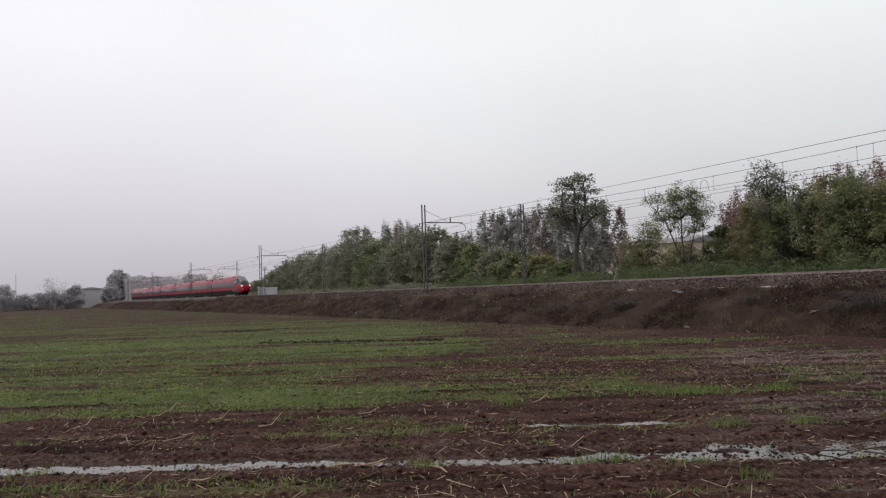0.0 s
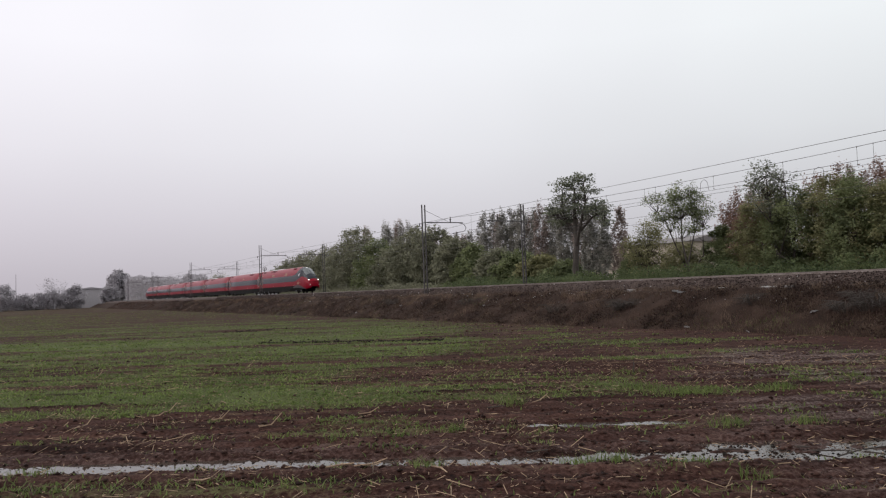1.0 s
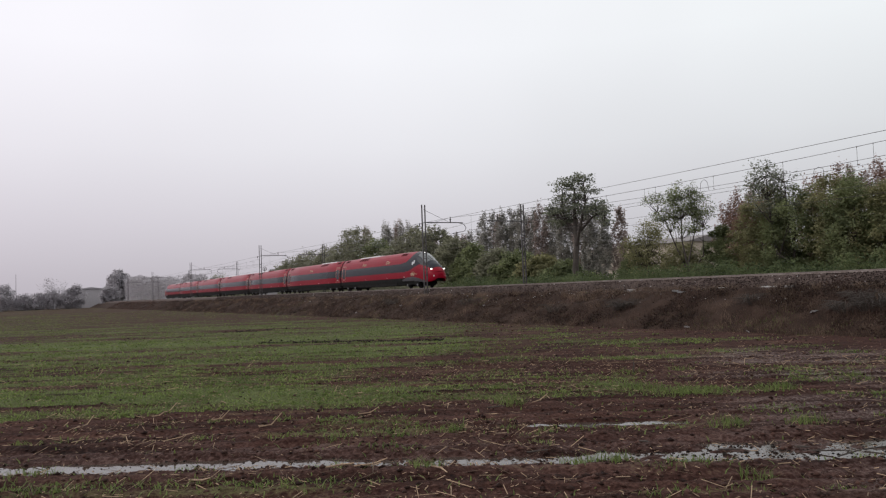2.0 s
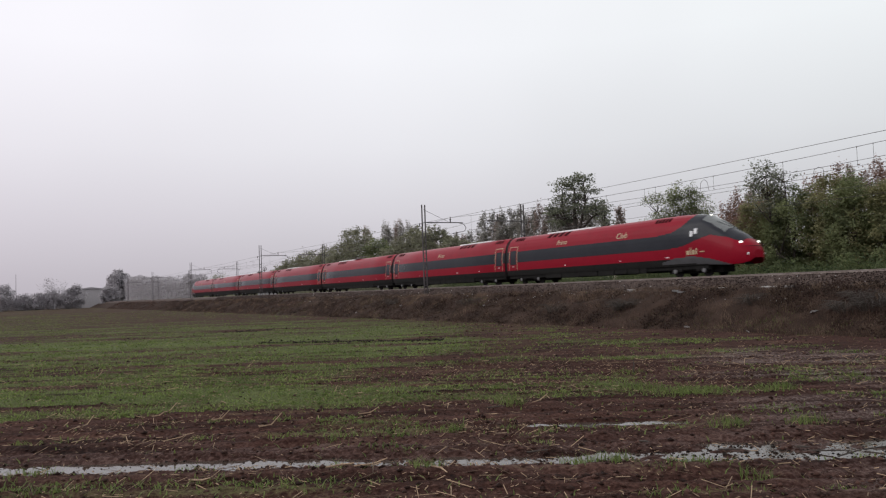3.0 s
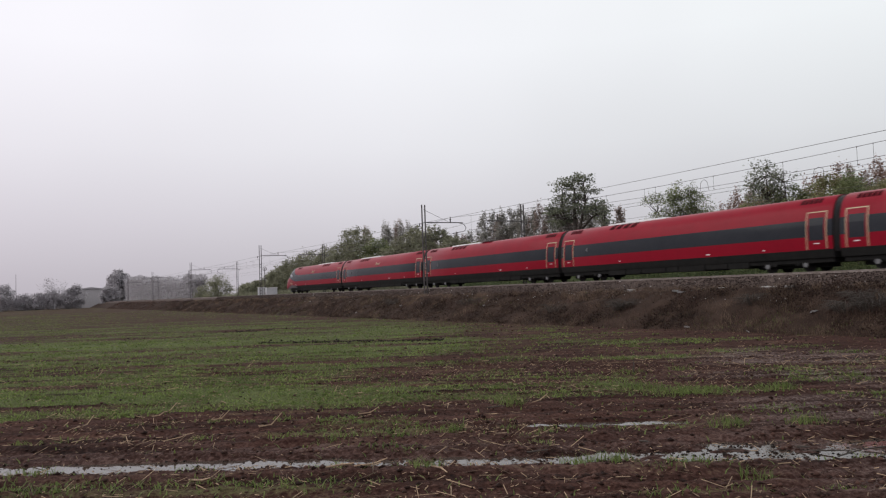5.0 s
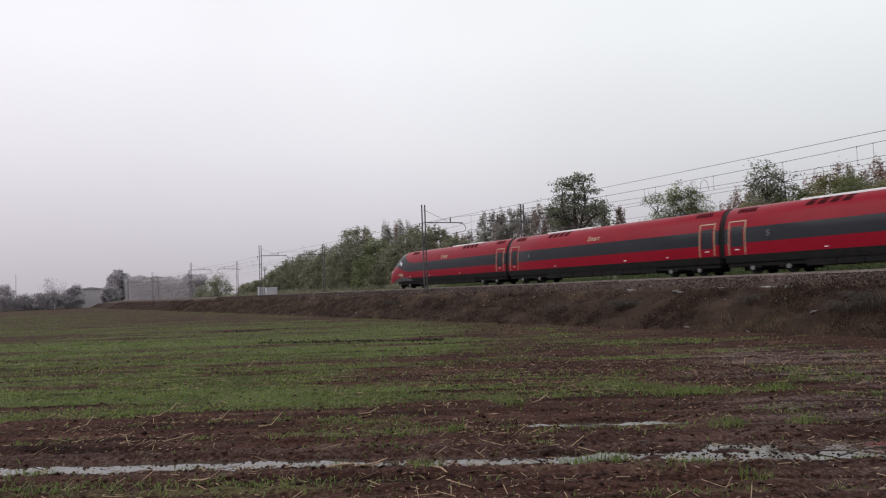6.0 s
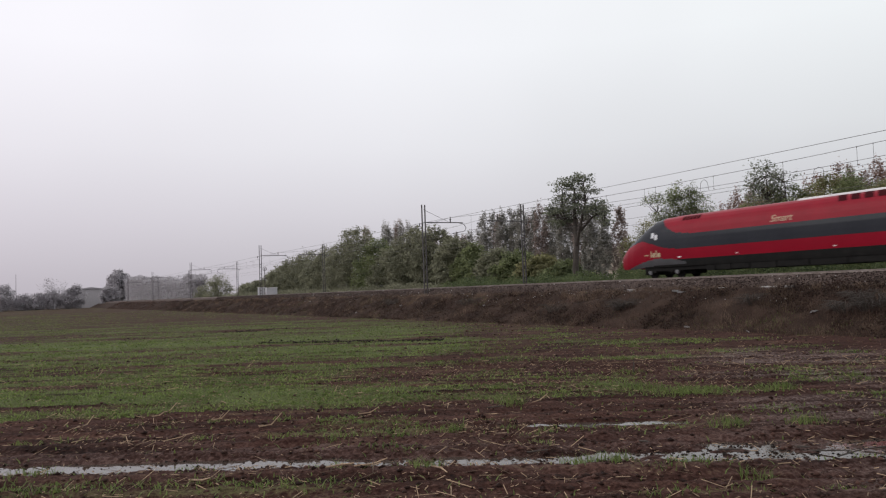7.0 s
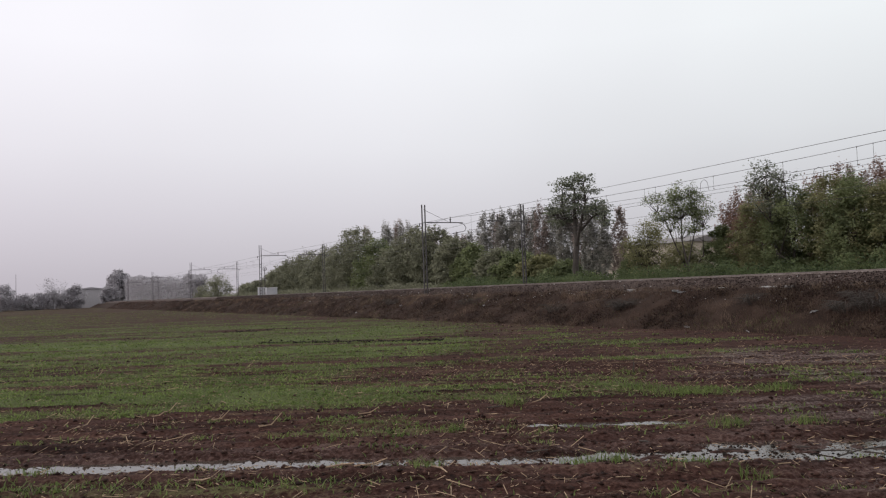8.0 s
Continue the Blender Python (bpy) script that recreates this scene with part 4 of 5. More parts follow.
def bogie(car, x):
    """A two-axle bogie; its wheels reach DROP below the body's datum."""
    bm = bmesh.new()
    for s_ in (-1, 1):
        box(bm, x - 1.9, x + 1.9, s_ * 1.05 - 0.07, s_ * 1.05 + 0.07, 0.05, 0.30, 0.03)
        for ax in (-1.35, 1.35):
            box(bm, x + ax - 0.22, x + ax + 0.22, s_ * 1.12 - 0.06, s_ * 1.12 + 0.06, -0.10, 0.30, 0.03)
        for ax in (-0.5, 0.5):
            rod(bm, (x + ax, s_ * 1.1, 0.25), (x + ax, s_ * 1.1, 0.86), 0.12, 0.12, 8)
    box(bm, x - 0.3, x + 0.3, -1.0, 1.0, 0.10, 0.75, 0.04)
    box(bm, x - 2.5, x + 2.5, -0.62, 0.62, -0.14, 0.55, 0.05)
    for ax in (-0.8, 0.85):
        box(bm, x + ax - 0.16, x + ax + 0.16, -1.24, 1.24, -0.02, 0.18, 0.03)
    b = part("bogie", bm, M["black"], car)
    for ax in (-1.35, 1.35):
        bm = bmesh.new()
        for s_ in (-1, 1):
            rod(bm, (x + ax, s_ * 0.69, 0.445 - DROP), (x + ax, s_ * 0.82, 0.445 - DROP), 0.445, 0.445, 20)
            rod(bm, (x + ax, s_ * 0.82, 0.445 - DROP), (x + ax, s_ * 1.06, 0.445 - DROP), 0.12, 0.10, 10)
        rod(bm, (x + ax, -0.7, 0.445 - DROP), (x + ax, 0.7, 0.445 - DROP), 0.09, 0.09, 8)
        part("wheelset", bm, M["black"], b, "grimy steel wheelset")
        for s_ in (-1, 1):
            bm = bmesh.new()
            rod(bm, (x + ax, s_ * 1.13, 0.46 - DROP), (x + ax, s_ * 1.22, 0.46 - DROP), 0.19, 0.16, 10)
            part("axle_box", bm, M["silver"], b, "grey axle box cover")


def side_y(z):
    return float(np.interp(z, [p[1] for p in SIDE], [p[0] for p in SIDE]))


def panel(bm, x0, x1, z0, z1, face, out=0.006, n=6):
    """A sheet that follows the curve of the car's side."""
    rows = []
    for k_ in range(n + 1):
        z = z0 + (z1 - z0) * k_ / n
        y = face * (side_y(z) + out)
        rows.append((bm.verts.new((x0, y, z)), bm.verts.new((x1, y, z))))
    for a, b in zip(rows, rows[1:]):
        bm.faces.new((a[0], a[1], b[1], b[0]) if face < 0 else (a[1], a[0], b[0], b[1]))
    return bm


def door(car, x, face):
    """A plug door with a gold surround and a dark glazed upper half."""
    bm = bmesh.new()
    panel(bm, x - 0.62, x + 0.62, 0.93, 3.12, face, 0.010)
    d = part("door", bm, M["red"], car)
    bm = bmesh.new()
    panel(bm, x - 0.50, x + 0.50, 1.45, 2.80, face, 0.016)
    part("door_pane", bm, M["band"], d, "dark tinted pane")
    bm = bmesh.new()
    panel(bm, x - 0.68, x - 0.62, 0.93, 3.18, face, 0.018)
    panel(bm, x + 0.62, x + 0.68, 0.93, 3.18, face, 0.018)
    panel(bm, x - 0.62, x + 0.62, 3.12, 3.18, face, 0.018, 1)
    part("door_surround", bm, M["gold"], d, "gold painted surround")
    bm = bmesh.new()
    panel(bm, x - 0.18, x + 0.18, 1.24, 1.29, face, 0.02, 1)
    part("door_mark", bm, M["white"], d, "small white mark")


def lettering(car, word, x, z, height, face, mat, slant=0.18):
    """Raised painted letters on the car's side."""
    cu = bpy.data.curves.new("lettering", "FONT")
    cu.body, cu.size, cu.shear, cu.extrude = word, height, slant, 0.004
    cu.align_x = "CENTER"
    tmp = new("lettering", cu)
    dg = bpy.context.evaluated_depsgraph_get()
    me = bpy.data.meshes.new_from_object(tmp.evaluated_get(dg))
    bpy.data.objects.remove(tmp)
    me.materials.clear()
    me.materials.append(M[mat])
    ob = new("lettering", me)
    ob.parent = car
    tilt = math.degrees(math.atan2(side_y(z) - side_y(z + height), height))
    y = face * (side_y(z) + 0.03)
    ob.matrix_basis = pose(x, y, z, 90 - tilt, 0, 0) if face < 0 else pose(x, y, z, 90 - tilt, 0, 180)
    if face > 0:
        ob.matrix_basis = pose(0, 0, 0, 0, 0, 180) @ pose(-x, -y, z, 90 - tilt, 0, 0)
    return ob


def roof_kit(car, x0, x1, pantograph):
    """Roof covers, vents and, on some cars, a folded pantograph."""
    bm = bmesh.new()
    box(bm, x0 + 0.4, x1 + 1.2, -0.48, 0.48, 3.94, 4.185, 0.05)
    part("roof_cover", bm, M["rooftop"], car, "low roof fairing with a white highlight in its colour", True)
    for k_ in range(4):
        for s_ in (-1, 1):
            bm = bmesh.new()
            xx = x0 + 1.0 + k_ * 0.80
            rows = []
            for z in (3.66, 3.80, 3.94, 4.06):
                y = s_ * (side_y(z) + 0.012)
                rows.append((bm.verts.new((xx + (z - 3.66) * 0.6, y, z)), bm.verts.new((xx + 0.56 + (z - 3.66) * 0.6, y, z))))
            for a, b in zip(rows, rows[1:]):
                bm.faces.new((a[0], a[1], b[1], b[0]) if s_ < 0 else (a[1], a[0], b[0], b[1]))
            part("roof_vent", bm, M["vent"], car)
    if pantograph:
        bm = bmesh.new()
        xm = x1 + 2.0
        box(bm, xm - 1.0, xm + 1.0, -0.55, 0.55, 4.14, 4.24, 0.02)
        for s_ in (-0.3, 0.3):
            rod(bm, (xm - 0.9, s_, 4.30), (xm + 1.0, s_ * 0.6, 4.42), 0.03, 0.03, 6)
            rod(bm, (xm - 0.7, s_, 4.2), (xm - 0.7, s_, 4.45), 0.06, 0.05, 8)
        rod(bm, (xm + 1.0, -0.75, 4.45), (xm + 1.0, 0.75, 4.45), 0.035, 0.035, 6)
        rod(bm, (xm - 0.2, -0.4, 4.2), (xm - 0.2, -0.4, 4.5), 0.07, 0.05, 8)
        part("pantograph", bm, M["steel"], car, "folded pantograph with insulators")


def roof_hatch(car, x, length):
    """A dark red louvred hatch let into the roof's shoulder on both sides."""
    for s_ in (-1, 1):
        bm = bmesh.new()
        n = 5
        for k_ in range(n):
            a = x - length / 2 + length * k_ / n
            panel(bm, a, a + length / n * 0.8, 3.70, 4.00, s_, 0.012, 3)
        part("roof_hatch", bm, M["vent"], car)


def underframe(car, x0, x1):
    bm = bmesh.new()
    box(bm, x0, x1, -1.22, 1.22, 0.12, 0.95, 0.03)
    a, b = x0 + 5.9, x1 - 5.9
    xx = a
    r = np.random.default_rng(int(abs(x0) * 10) + 3)
    while xx < b - 0.6:
        d = min(r.uniform(1.2, 3.0), b - xx)
        box(bm, xx, xx + d - 0.07, -1.30, 1.30, -0.02 + 0.06 * r.random(), 0.90, 0.04)
        xx += d
    part("underframe", bm, M["black"], car)


def gangway(car, x0, x1):
    bm = bmesh.new()
    n = max(3, int((x1 - x0) / 0.07))
    prev = None
    for k_ in range(n + 1):
        x = x0 + (x1 - x0) * k_ / n
        s_ = 0.93 if k_ % 2 else 0.88
        cur = [bm.verts.new((x, y * s_, 0.75 + (z - 0.4) * 0.89)) for y, z in ring(1.415, 0.4, 4.15)]
        if prev:
            for a in range(len(cur) - 1):
                bm.faces.new((prev[a], cur[a], cur[a + 1], prev[a + 1]))
        prev = cur
    bmesh.ops.recalc_face_normals(bm, faces=bm.faces)
    part("gangway_bellows", bm, M["bellows"], car, "black rubber gangway bellows")


def end_wall(car, x):
    bm = bmesh.new()
    bm.faces.new([bm.verts.new((x, y, z)) for y, z in ring(1.415, 0.4, 4.15)])
    part("end_wall", bm, M["bellows"], car)


MID, LEAD = 26.2, 28.2


def middle_choose(c):
    if c.z < 0.90:
        return "skirt"
    return "window_band" if 1.68 < c.z < 2.68 else "body_shell"


SHELL = {"body_shell": "red", "window_band": "band", "skirt": "black"}


def middle_car(number, word, pantograph):
    car = empty("railway_carriage")
    h = MID / 2 - 0.22
    secs = [[(x, y, z) for y, z in ring(1.415, 0.40, 4.15)] for x in (-h, -h + 0.06, -h / 2, 0, h / 2, h - 0.06, h)]
    secs[0] = [(-h, y * 0.985, 0.4 + (z - 0.4) * 0.992) for y, z in ring(1.415, 0.40, 4.15)]
    secs[-1] = [(h, y * 0.985, 0.4 + (z - 0.4) * 0.992) for y, z in ring(1.415, 0.40, 4.15)]
    grid_parts(secs, middle_choose, SHELL, car)
    end_wall(car, -h + 0.02), end_wall(car, h - 0.02)
    gangway(car, -h - 0.22, -h)
    gangway(car, h, h + 0.22)
    underframe(car, -h + 0.1, h - 0.1)
    for x in (-9.5, 9.5):
        bogie(car, x)
    for face in (-1, 1):
        for x in (-h + 1.05, h - 1.05):
            door(car, x, face)
    kit = 2.3 if number == "2" else -8.0
    roof_kit(car, kit, kit + 5.6, pantograph)
    roof_hatch(car, -h + 1.6, 1.5)
    roof_hatch(car, h - 1.6, 1.5)
    lettering(car, number, -h + 3.5, 2.02, 0.55, -1, "silver", 0.0)
    if word:
        lettering(car, word, -0.3, 2.92, 0.62, -1, "gold")
    small_marks(car, -1, (-5.5, 3.4, 8.0))
    return tagged(car, "red high-speed train carriage with a dark window band", "train carriage", "carriages of the train")


def small_marks(car, face, xs):
    for i, x in enumerate(xs):
        bm = bmesh.new()
        panel(bm, x, x + 0.16 + 0.16 * (i % 2), 1.03, 1.10, face, 0.008, 1)
        part("data_plate", bm, M["white"], car, "small white data plate")


TOP_S = (0.0, 0.12, 0.30, 0.55, 1.14, 1.84, 2.88, 3.92, 4.82, 6.50, 30.0)
TOP_Z = (1.25, 1.55, 1.75, 1.95, 2.42, 2.80, 3.46, 3.97, 4.10, 4.15, 4.15)
WID_S = (0.0, 0.10, 0.30, 0.60, 1.20, 2.00, 3.50, 5.00, 6.50, 30.0)
WID_Z = (0.42, 0.66, 0.86, 1.02, 1.19, 1.30, 1.385, 1.41, 1.415, 1.415)
BOT_S = (0.0, 0.15, 0.60, 1.50, 3.0, 30.0)
BOT_Z = (0.72, 0.50, 0.36, 0.32, 0.40, 0.40)


def cab_choose_at(s, z):
    """Which part of the driving car's shell lies at s metres from the tip and height z."""
    low = np.interp(s, (0.0, 0.50, 0.62, 1.2, 1.8, 3.0, 4.05, 5.34, 6.5, 40), (9, 9, 1.80, 2.00, 2.22, 2.45, 2.18, 1.80, 1.69, 1.68))
    high = np.interp(s, (0.0, 4.3, 4.8, 5.44, 6.46, 8.2, 40), (9, 9, 3.9, 3.30, 2.86, 2.69, 2.68))
    if low < z < high:
        return "window_band"
    fair = np.interp(s, (1.2, 1.6, 3.0, 4.4, 6.0, 7.4), (0.31, 0.44, 0.82, 1.04, 1.00, 0.72))
    fair_low = np.interp(s, (1.2, 1.6, 3.0, 4.4, 6.0, 7.4), (0.30, 0.28, 0.42, 0.52, 0.54, 0.55))
    if 1.3 < s < 7.4 and fair_low < z < fair:
        return "fairing"
    edge = np.interp(s, (0.0, 1.5, 3.0, 4.4, 6.0, 7.4, 40), (0.0, 0.30, 0.70, 0.90, 0.90, 0.90, 0.90))
    return "skirt" if z < edge else "body_shell"


def driving_car(word, face, lit, pantograph, label):
    """The end car; its nose points to local +x and its tip is at x = LEAD / 2."""
    car = empty("train_driving_car")
    tip = LEAD / 2
    back = -tip + 0.22
    ss = list(np.concatenate([np.linspace(0, 0.3, 7)[:-1], np.linspace(0.3, 8.4, 91)])) + [12.0, 20.0, LEAD - 0.28, LEAD - 0.22]
    secs = []
    for s in ss:
        r_ = fine_ring(np.interp(s, WID_S, WID_Z), np.interp(s, BOT_S, BOT_Z), np.interp(s, TOP_S, TOP_Z), 121)
        if s > 8.41:
            r_ = fine_ring(1.415, 0.40, 4.15, 121)
        secs.append([(tip - s, a, b) for a, b in r_])
    names = dict(SHELL, fairing="fairing")
    grid_parts(secs, lambda c: cab_choose_at(tip - c.x, c.z), names, car)
    bm = bmesh.new()
    bm.faces.new([bm.verts.new((tip + 0.001, a, b)) for _, a, b in secs[0]])
    part("nose_cap", bm, M["red"], car)
    end_wall(car, back + 0.02)
    gangway(car, back - 0.22, back)
    underframe(car, back + 0.1, tip - 3.2)
    bogie(car, tip - 5.0)
    bogie(car, -tip + 3.6)
    for f_ in (-1, 1):
        door(car, back + 1.05, f_)
    roof_kit(car, back + 5.0, back + 10.8, pantograph)
    roof_hatch(car, back + 1.6, 1.5)
    roof_hatch(car, tip - 7.6, 1.7)
    # windscreen: glass over the dark mask, its pale reflection put into the colour
    bm = bmesh.new()
    rows = []
    for s in np.linspace(1.95, 3.85, 8):
        hw, zt, zb = np.interp(s, WID_S, WID_Z), np.interp(s, TOP_S, TOP_Z), np.interp(s, BOT_S, BOT_Z)
        r_ = fine_ring(hw, zb, zt, 61)[17:44]
        keep = r_[np.abs(r_[:, 0]) < 0.90]
        keep = fine_slice(keep, 11)
        rows.append([bm.verts.new((tip - s + 0.012, a * 1.004, b + 0.014)) for a, b in keep])
    for a, b in zip(rows, rows[1:]):
        for j in range(len(a) - 1):
            bm.faces.new((a[j], a[j + 1], b[j + 1], b[j]))
    bmesh.ops.recalc_face_normals(bm, faces=bm.faces)
    part("windscreen", bm, M["glass"], car, "sloping dark windscreen", True)
    for f_ in (-1, 1):
        bm = bmesh.new()
        for a, b in ((4.02, 4.30), (4.40, 4.66)):
            zs = (2.74, 3.00) if a < 4.3 else (2.58, 2.84)
            panel(bm, tip - b, tip - a, zs[0] - 0.13, zs[1], f_, 0.012, 3)
        part("cab_window", bm, M["pane"], car, "small cab side window with a painted pale reflection")
        bm = bmesh.new()
        bmesh.ops.create_uvsphere(bm, u_segments=14, v_segments=8, radius=0.095, matrix=pose(tip - 0.70, f_ * 0.84, 1.80) @ Matrix.Diagonal((0.9, 1.3, 0.75, 1)))
        part("headlight", bm, M["lamp" if lit else "pane"], car, "lit white headlight" if lit else "unlit white lamp", True)
        bm = bmesh.new()
        bmesh.ops.create_uvsphere(bm, u_segments=10, v_segments=6, radius=0.10, matrix=pose(tip - 0.22, f_ * 0.74, 0.98) @ Matrix.Diagonal((0.5, 1, 1, 1)))
        part("marker_light", bm, M["white"], car, "small square marker lamp", True)
        # the painted name as plain gold bars
        bm = bmesh.new()
        for a, b, z0, z1 in ((4.0, 4.12, 1.16, 1.62), (4.2, 4.45, 1.16, 1.48), (4.52, 4.62, 1.16, 1.66), (4.70, 4.98, 1.16, 1.46), (3.35, 3.75, 1.30, 1.37)):
            panel(bm, tip - b, tip - a, z0, z1, f_, 0.010, 2)
        part("gold_bars", bm, M["gold"], car, "gold painted bars")
    bm = bmesh.new()
    bmesh.ops.create_uvsphere(bm, u_segments=10, v_segments=6, radius=0.07, matrix=pose(tip - 3.80, 0, 3.91))
    part("top_light", bm, M["lamp" if lit else "pane"], car, "lit white top lamp" if lit else "unlit top lamp", True)
    bm = bmesh.new()
    rod(bm, (tip - 2.0, -0.15, 2.93), (tip - 2.9, -0.55, 3.42), 0.02, 0.015, 5)
    rod(bm, (tip - 2.0, 0.15, 2.93), (tip - 2.9, -0.05, 3.52), 0.02, 0.015, 5)
    part("wipers", bm, M["black"], car)
    bm = bmesh.new()
    for k_ in range(24):
        a0, a1 = radians(-80 + k_ * 160 / 24), radians(-80 + (k_ + 1) * 160 / 24)
        rod(bm, (tip - 0.62 + 0.56 * math.cos(a0), 0.98 * math.sin(a0), 1.50), (tip - 0.62 + 0.56 * math.cos(a1), 0.98 * math.sin(a1), 1.50), 0.014, 0.014, 4)
    part("coupler_seam", bm, M["black"], car, "dark seam of the coupler hatch")
    lettering(car, word, tip - (11.8 if lit else 15.3), 2.86, 0.66, face, "gold")
    if lit:
        lettering(car, "Prima", -tip + 8.7, 2.90, 0.62, face, "gold")
    small_marks(car, face, (tip - 12.0, tip - 7.0, tip - 19.0))
    return tagged(car, label, "train carriage", "carriages of the train")


def fine_slice(pts, n):
    d = np.concatenate([[0], np.cumsum(np.hypot(*np.diff(pts, axis=0).T))])
    t_ = np.linspace(0, d[-1], n)
    return np.stack([np.interp(t_, d, pts[:, 0]), np.interp(t_, d, pts[:, 1])], -1)


def lamp_material():
    m, nodes, links, b = nodes_of("lit_lamp")
    b.inputs["Base Color"].default_value = (0.9, 0.9, 0.9, 1)
    b.inputs["Emission Color"].default_value = (1.0, 0.97, 0.9, 1)
    b.inputs["Emission Strength"].default_value = 2.2
    return m


M["lamp"] = lamp_material()
# base colour lifted to imitate a pale reflection on the windscreen
M["glass"] = surface("windscreen_glass", (0.09, 0.10, 0.10), (0.13, 0.14, 0.14), rough=0.08, scale=0.5, fine=4.0, bump=0.0)
# the cab windows' reflection is put into a pale colour; unlit lamps share it
M["pane"] = surface("pale_reflection_and_lens", (0.55, 0.56, 0.58), (0.65, 0.66, 0.68), rough=0.2, scale=1.0, fine=8.0, bump=0.0)

CARS = [driving_car("Club", -1, True, False, "red streamlined driving car at the head of the train, headlights lit")]
for num, word, panto in (("2", "Prima", False), ("3", "", True), ("4", "", False), ("5", "", True), ("6", "Smart", False)):
    CARS.append(middle_car(num, word, panto))
CARS.append(driving_car("Smart", 1, False, False, "red streamlined driving car at the tail of the train, lamps unlit"))

# distance from the train's tip to each car's middle
OFFSETS = [LEAD / 2] + [LEAD + MID * (i + 0.5) for i in range(5)] + [LEAD + 5 * MID + LEAD / 2]
START_X, SPEED = -166.73, 43.754


# small unevenness of the run, in metres, every half second
SHIFT = (0.6, 0.05, 0.7, 0.45, 0.5, 0.5, 0.88, 0.08, 0.90, 0.15, 0.5, 0.5, 0.80, 0.0, 0.75, 0.1, 0.8)


def tip_at(t):
    return START_X + SPEED * t + SHIFT[round(t * 2)]



# ---- what lies and grows on the field and the bank ----
def ground_z(x, y):
    u, w = x * U.x + y * U.y, x * N.x + y * N.y
    return field_height(u, w)


def bank_z(y):
    return np.interp(y, [p[0] for p in BANK], [p[1] for p in BANK])


def blades(x, y, z, h, width, r, lean=0.5):
    """Thin pointed blades, each of two triangles with a bend."""
    n = len(x)
    a = r.uniform(0, 2 * np.pi, n)
    d = np.stack([np.cos(a), np.sin(a), np.zeros(n)], -1)
    b = np.stack([-np.sin(a), np.cos(a), np.zeros(n)], -1)
    base = np.stack([x, y, z - 0.01], -1)
    ln = (lean * r.random(n) * h)[:, None]
    up = np.zeros((n, 3))
    up[:, 2] = h
    mid = base + up * 0.6 + d * ln * 0.35
    tip = base + up + d * ln
    wv = b * (width / 2)[:, None]
    v = np.stack([base - wv, base + wv, mid + wv * 0.8, mid - wv * 0.8, tip], 1).reshape(-1, 3)
    k = np.arange(n)[:, None] * 5
    f = np.concatenate([k + [0, 1, 2], k + [0, 2, 3], k + [3, 2, 4]], 0)
    return v, f


def sow(n, r, w0, w1, keep):
    """Places on the field, thinning out with distance, kept by the given chance."""
    w = w0 * (w1 / w0) ** r.random(n)
    u = r.uniform(-0.80, 0.62, n) * (w + 2.0)
    ok = r.random(n) < keep(u, w)
    u, w = u[ok], w[ok]
    return u, w, u * U.x + w * N.x, u * U.y + w * N.y


def sprouts():
    r = np.random.default_rng(201)
    u, w, x, y = sow(300000, r, 9.0, 190.0, lambda u, w: np.clip((field_green(u, w) - 0.12) * 2.2, 0.015, 1) * (0.35 + 0.9 * smooth_step(value_noise(u * 0.9, w * 2.4, 205), 0.35, 0.7)))
    ok = y < 30.6
    u, w, x, y = u[ok], w[ok], x[ok], y[ok]
    z = field_height(u, w)
    dry = z > -0.055
    u, w, x, y, z = u[dry], w[dry], x[dry], y[dry], z[dry]
    h = (0.035 + 0.06 * r.random(len(x))) * (1 - 0.35 * smooth_step(w, 22, 60))
    v, f = blades(x, y, z, h, 0.007 + 0.0016 * w, r, 2.6)
    return tagged(arrays("grass", v, f, M["grass"]), "short green sprouts in the wet soil", "grass", kind="stuff")


def straws(count, seed, shortest, longest, label):
    r = np.random.default_rng(seed)
    u, w, x, y = sow(count, r, 9.0, 60.0, lambda u, w: 0.12 + 0.8 * bell(w, 17, 5.0) * smooth_step(value_noise(u * 0.5, w * 0.8, 206), 0.45, 0.85) + 0.6 * bell(w, 24.5, 2.0))
    ok = y < 30.6
    u, w, x, y = u[ok], w[ok], x[ok], y[ok]
    n = len(x)
    z = field_height(u, w) + 0.012 + 0.03 * r.random(n)
    a = r.uniform(0, 2 * np.pi, n)
    half = shortest + (longest - shortest) * r.random(n) ** 2.6
    d = np.stack([np.cos(a), np.sin(a), r.normal(size=n) * 0.35], -1) * half[:, None]
    t_ = (0.002 + 0.0045 * r.random(n)) * (1 + 0.02 * w)
    s = np.stack([-np.sin(a) * t_, np.cos(a) * t_, np.zeros(n)], -1)
    up = np.zeros((n, 3))
    up[:, 2] = t_ * 1.5
    c = np.stack([x, y, z], -1)
    v = np.stack([c - d - s, c - d + s, c - d + up, c + d - s, c + d + s, c + d + up], 1).reshape(-1, 3)
    k = np.arange(n)[:, None] * 6
    f = np.concatenate([k + [0, 1, 4, 3], k + [1, 2, 5, 4], k + [2, 0, 3, 5]], 0)
    return tagged(arrays("straw_litter", v, f, M["straw"]), label, "straw", kind="stuff")


OCT = np.array([(1, 0, 0), (-1, 0, 0), (0, 1, 0), (0, -1, 0), (0, 0, 1), (0, 0, -1)], float)
OCT_F = np.array([(0, 2, 4), (2, 1, 4), (1, 3, 4), (3, 0, 4), (2, 0, 5), (1, 2, 5), (3, 1, 5), (0, 3, 5)])


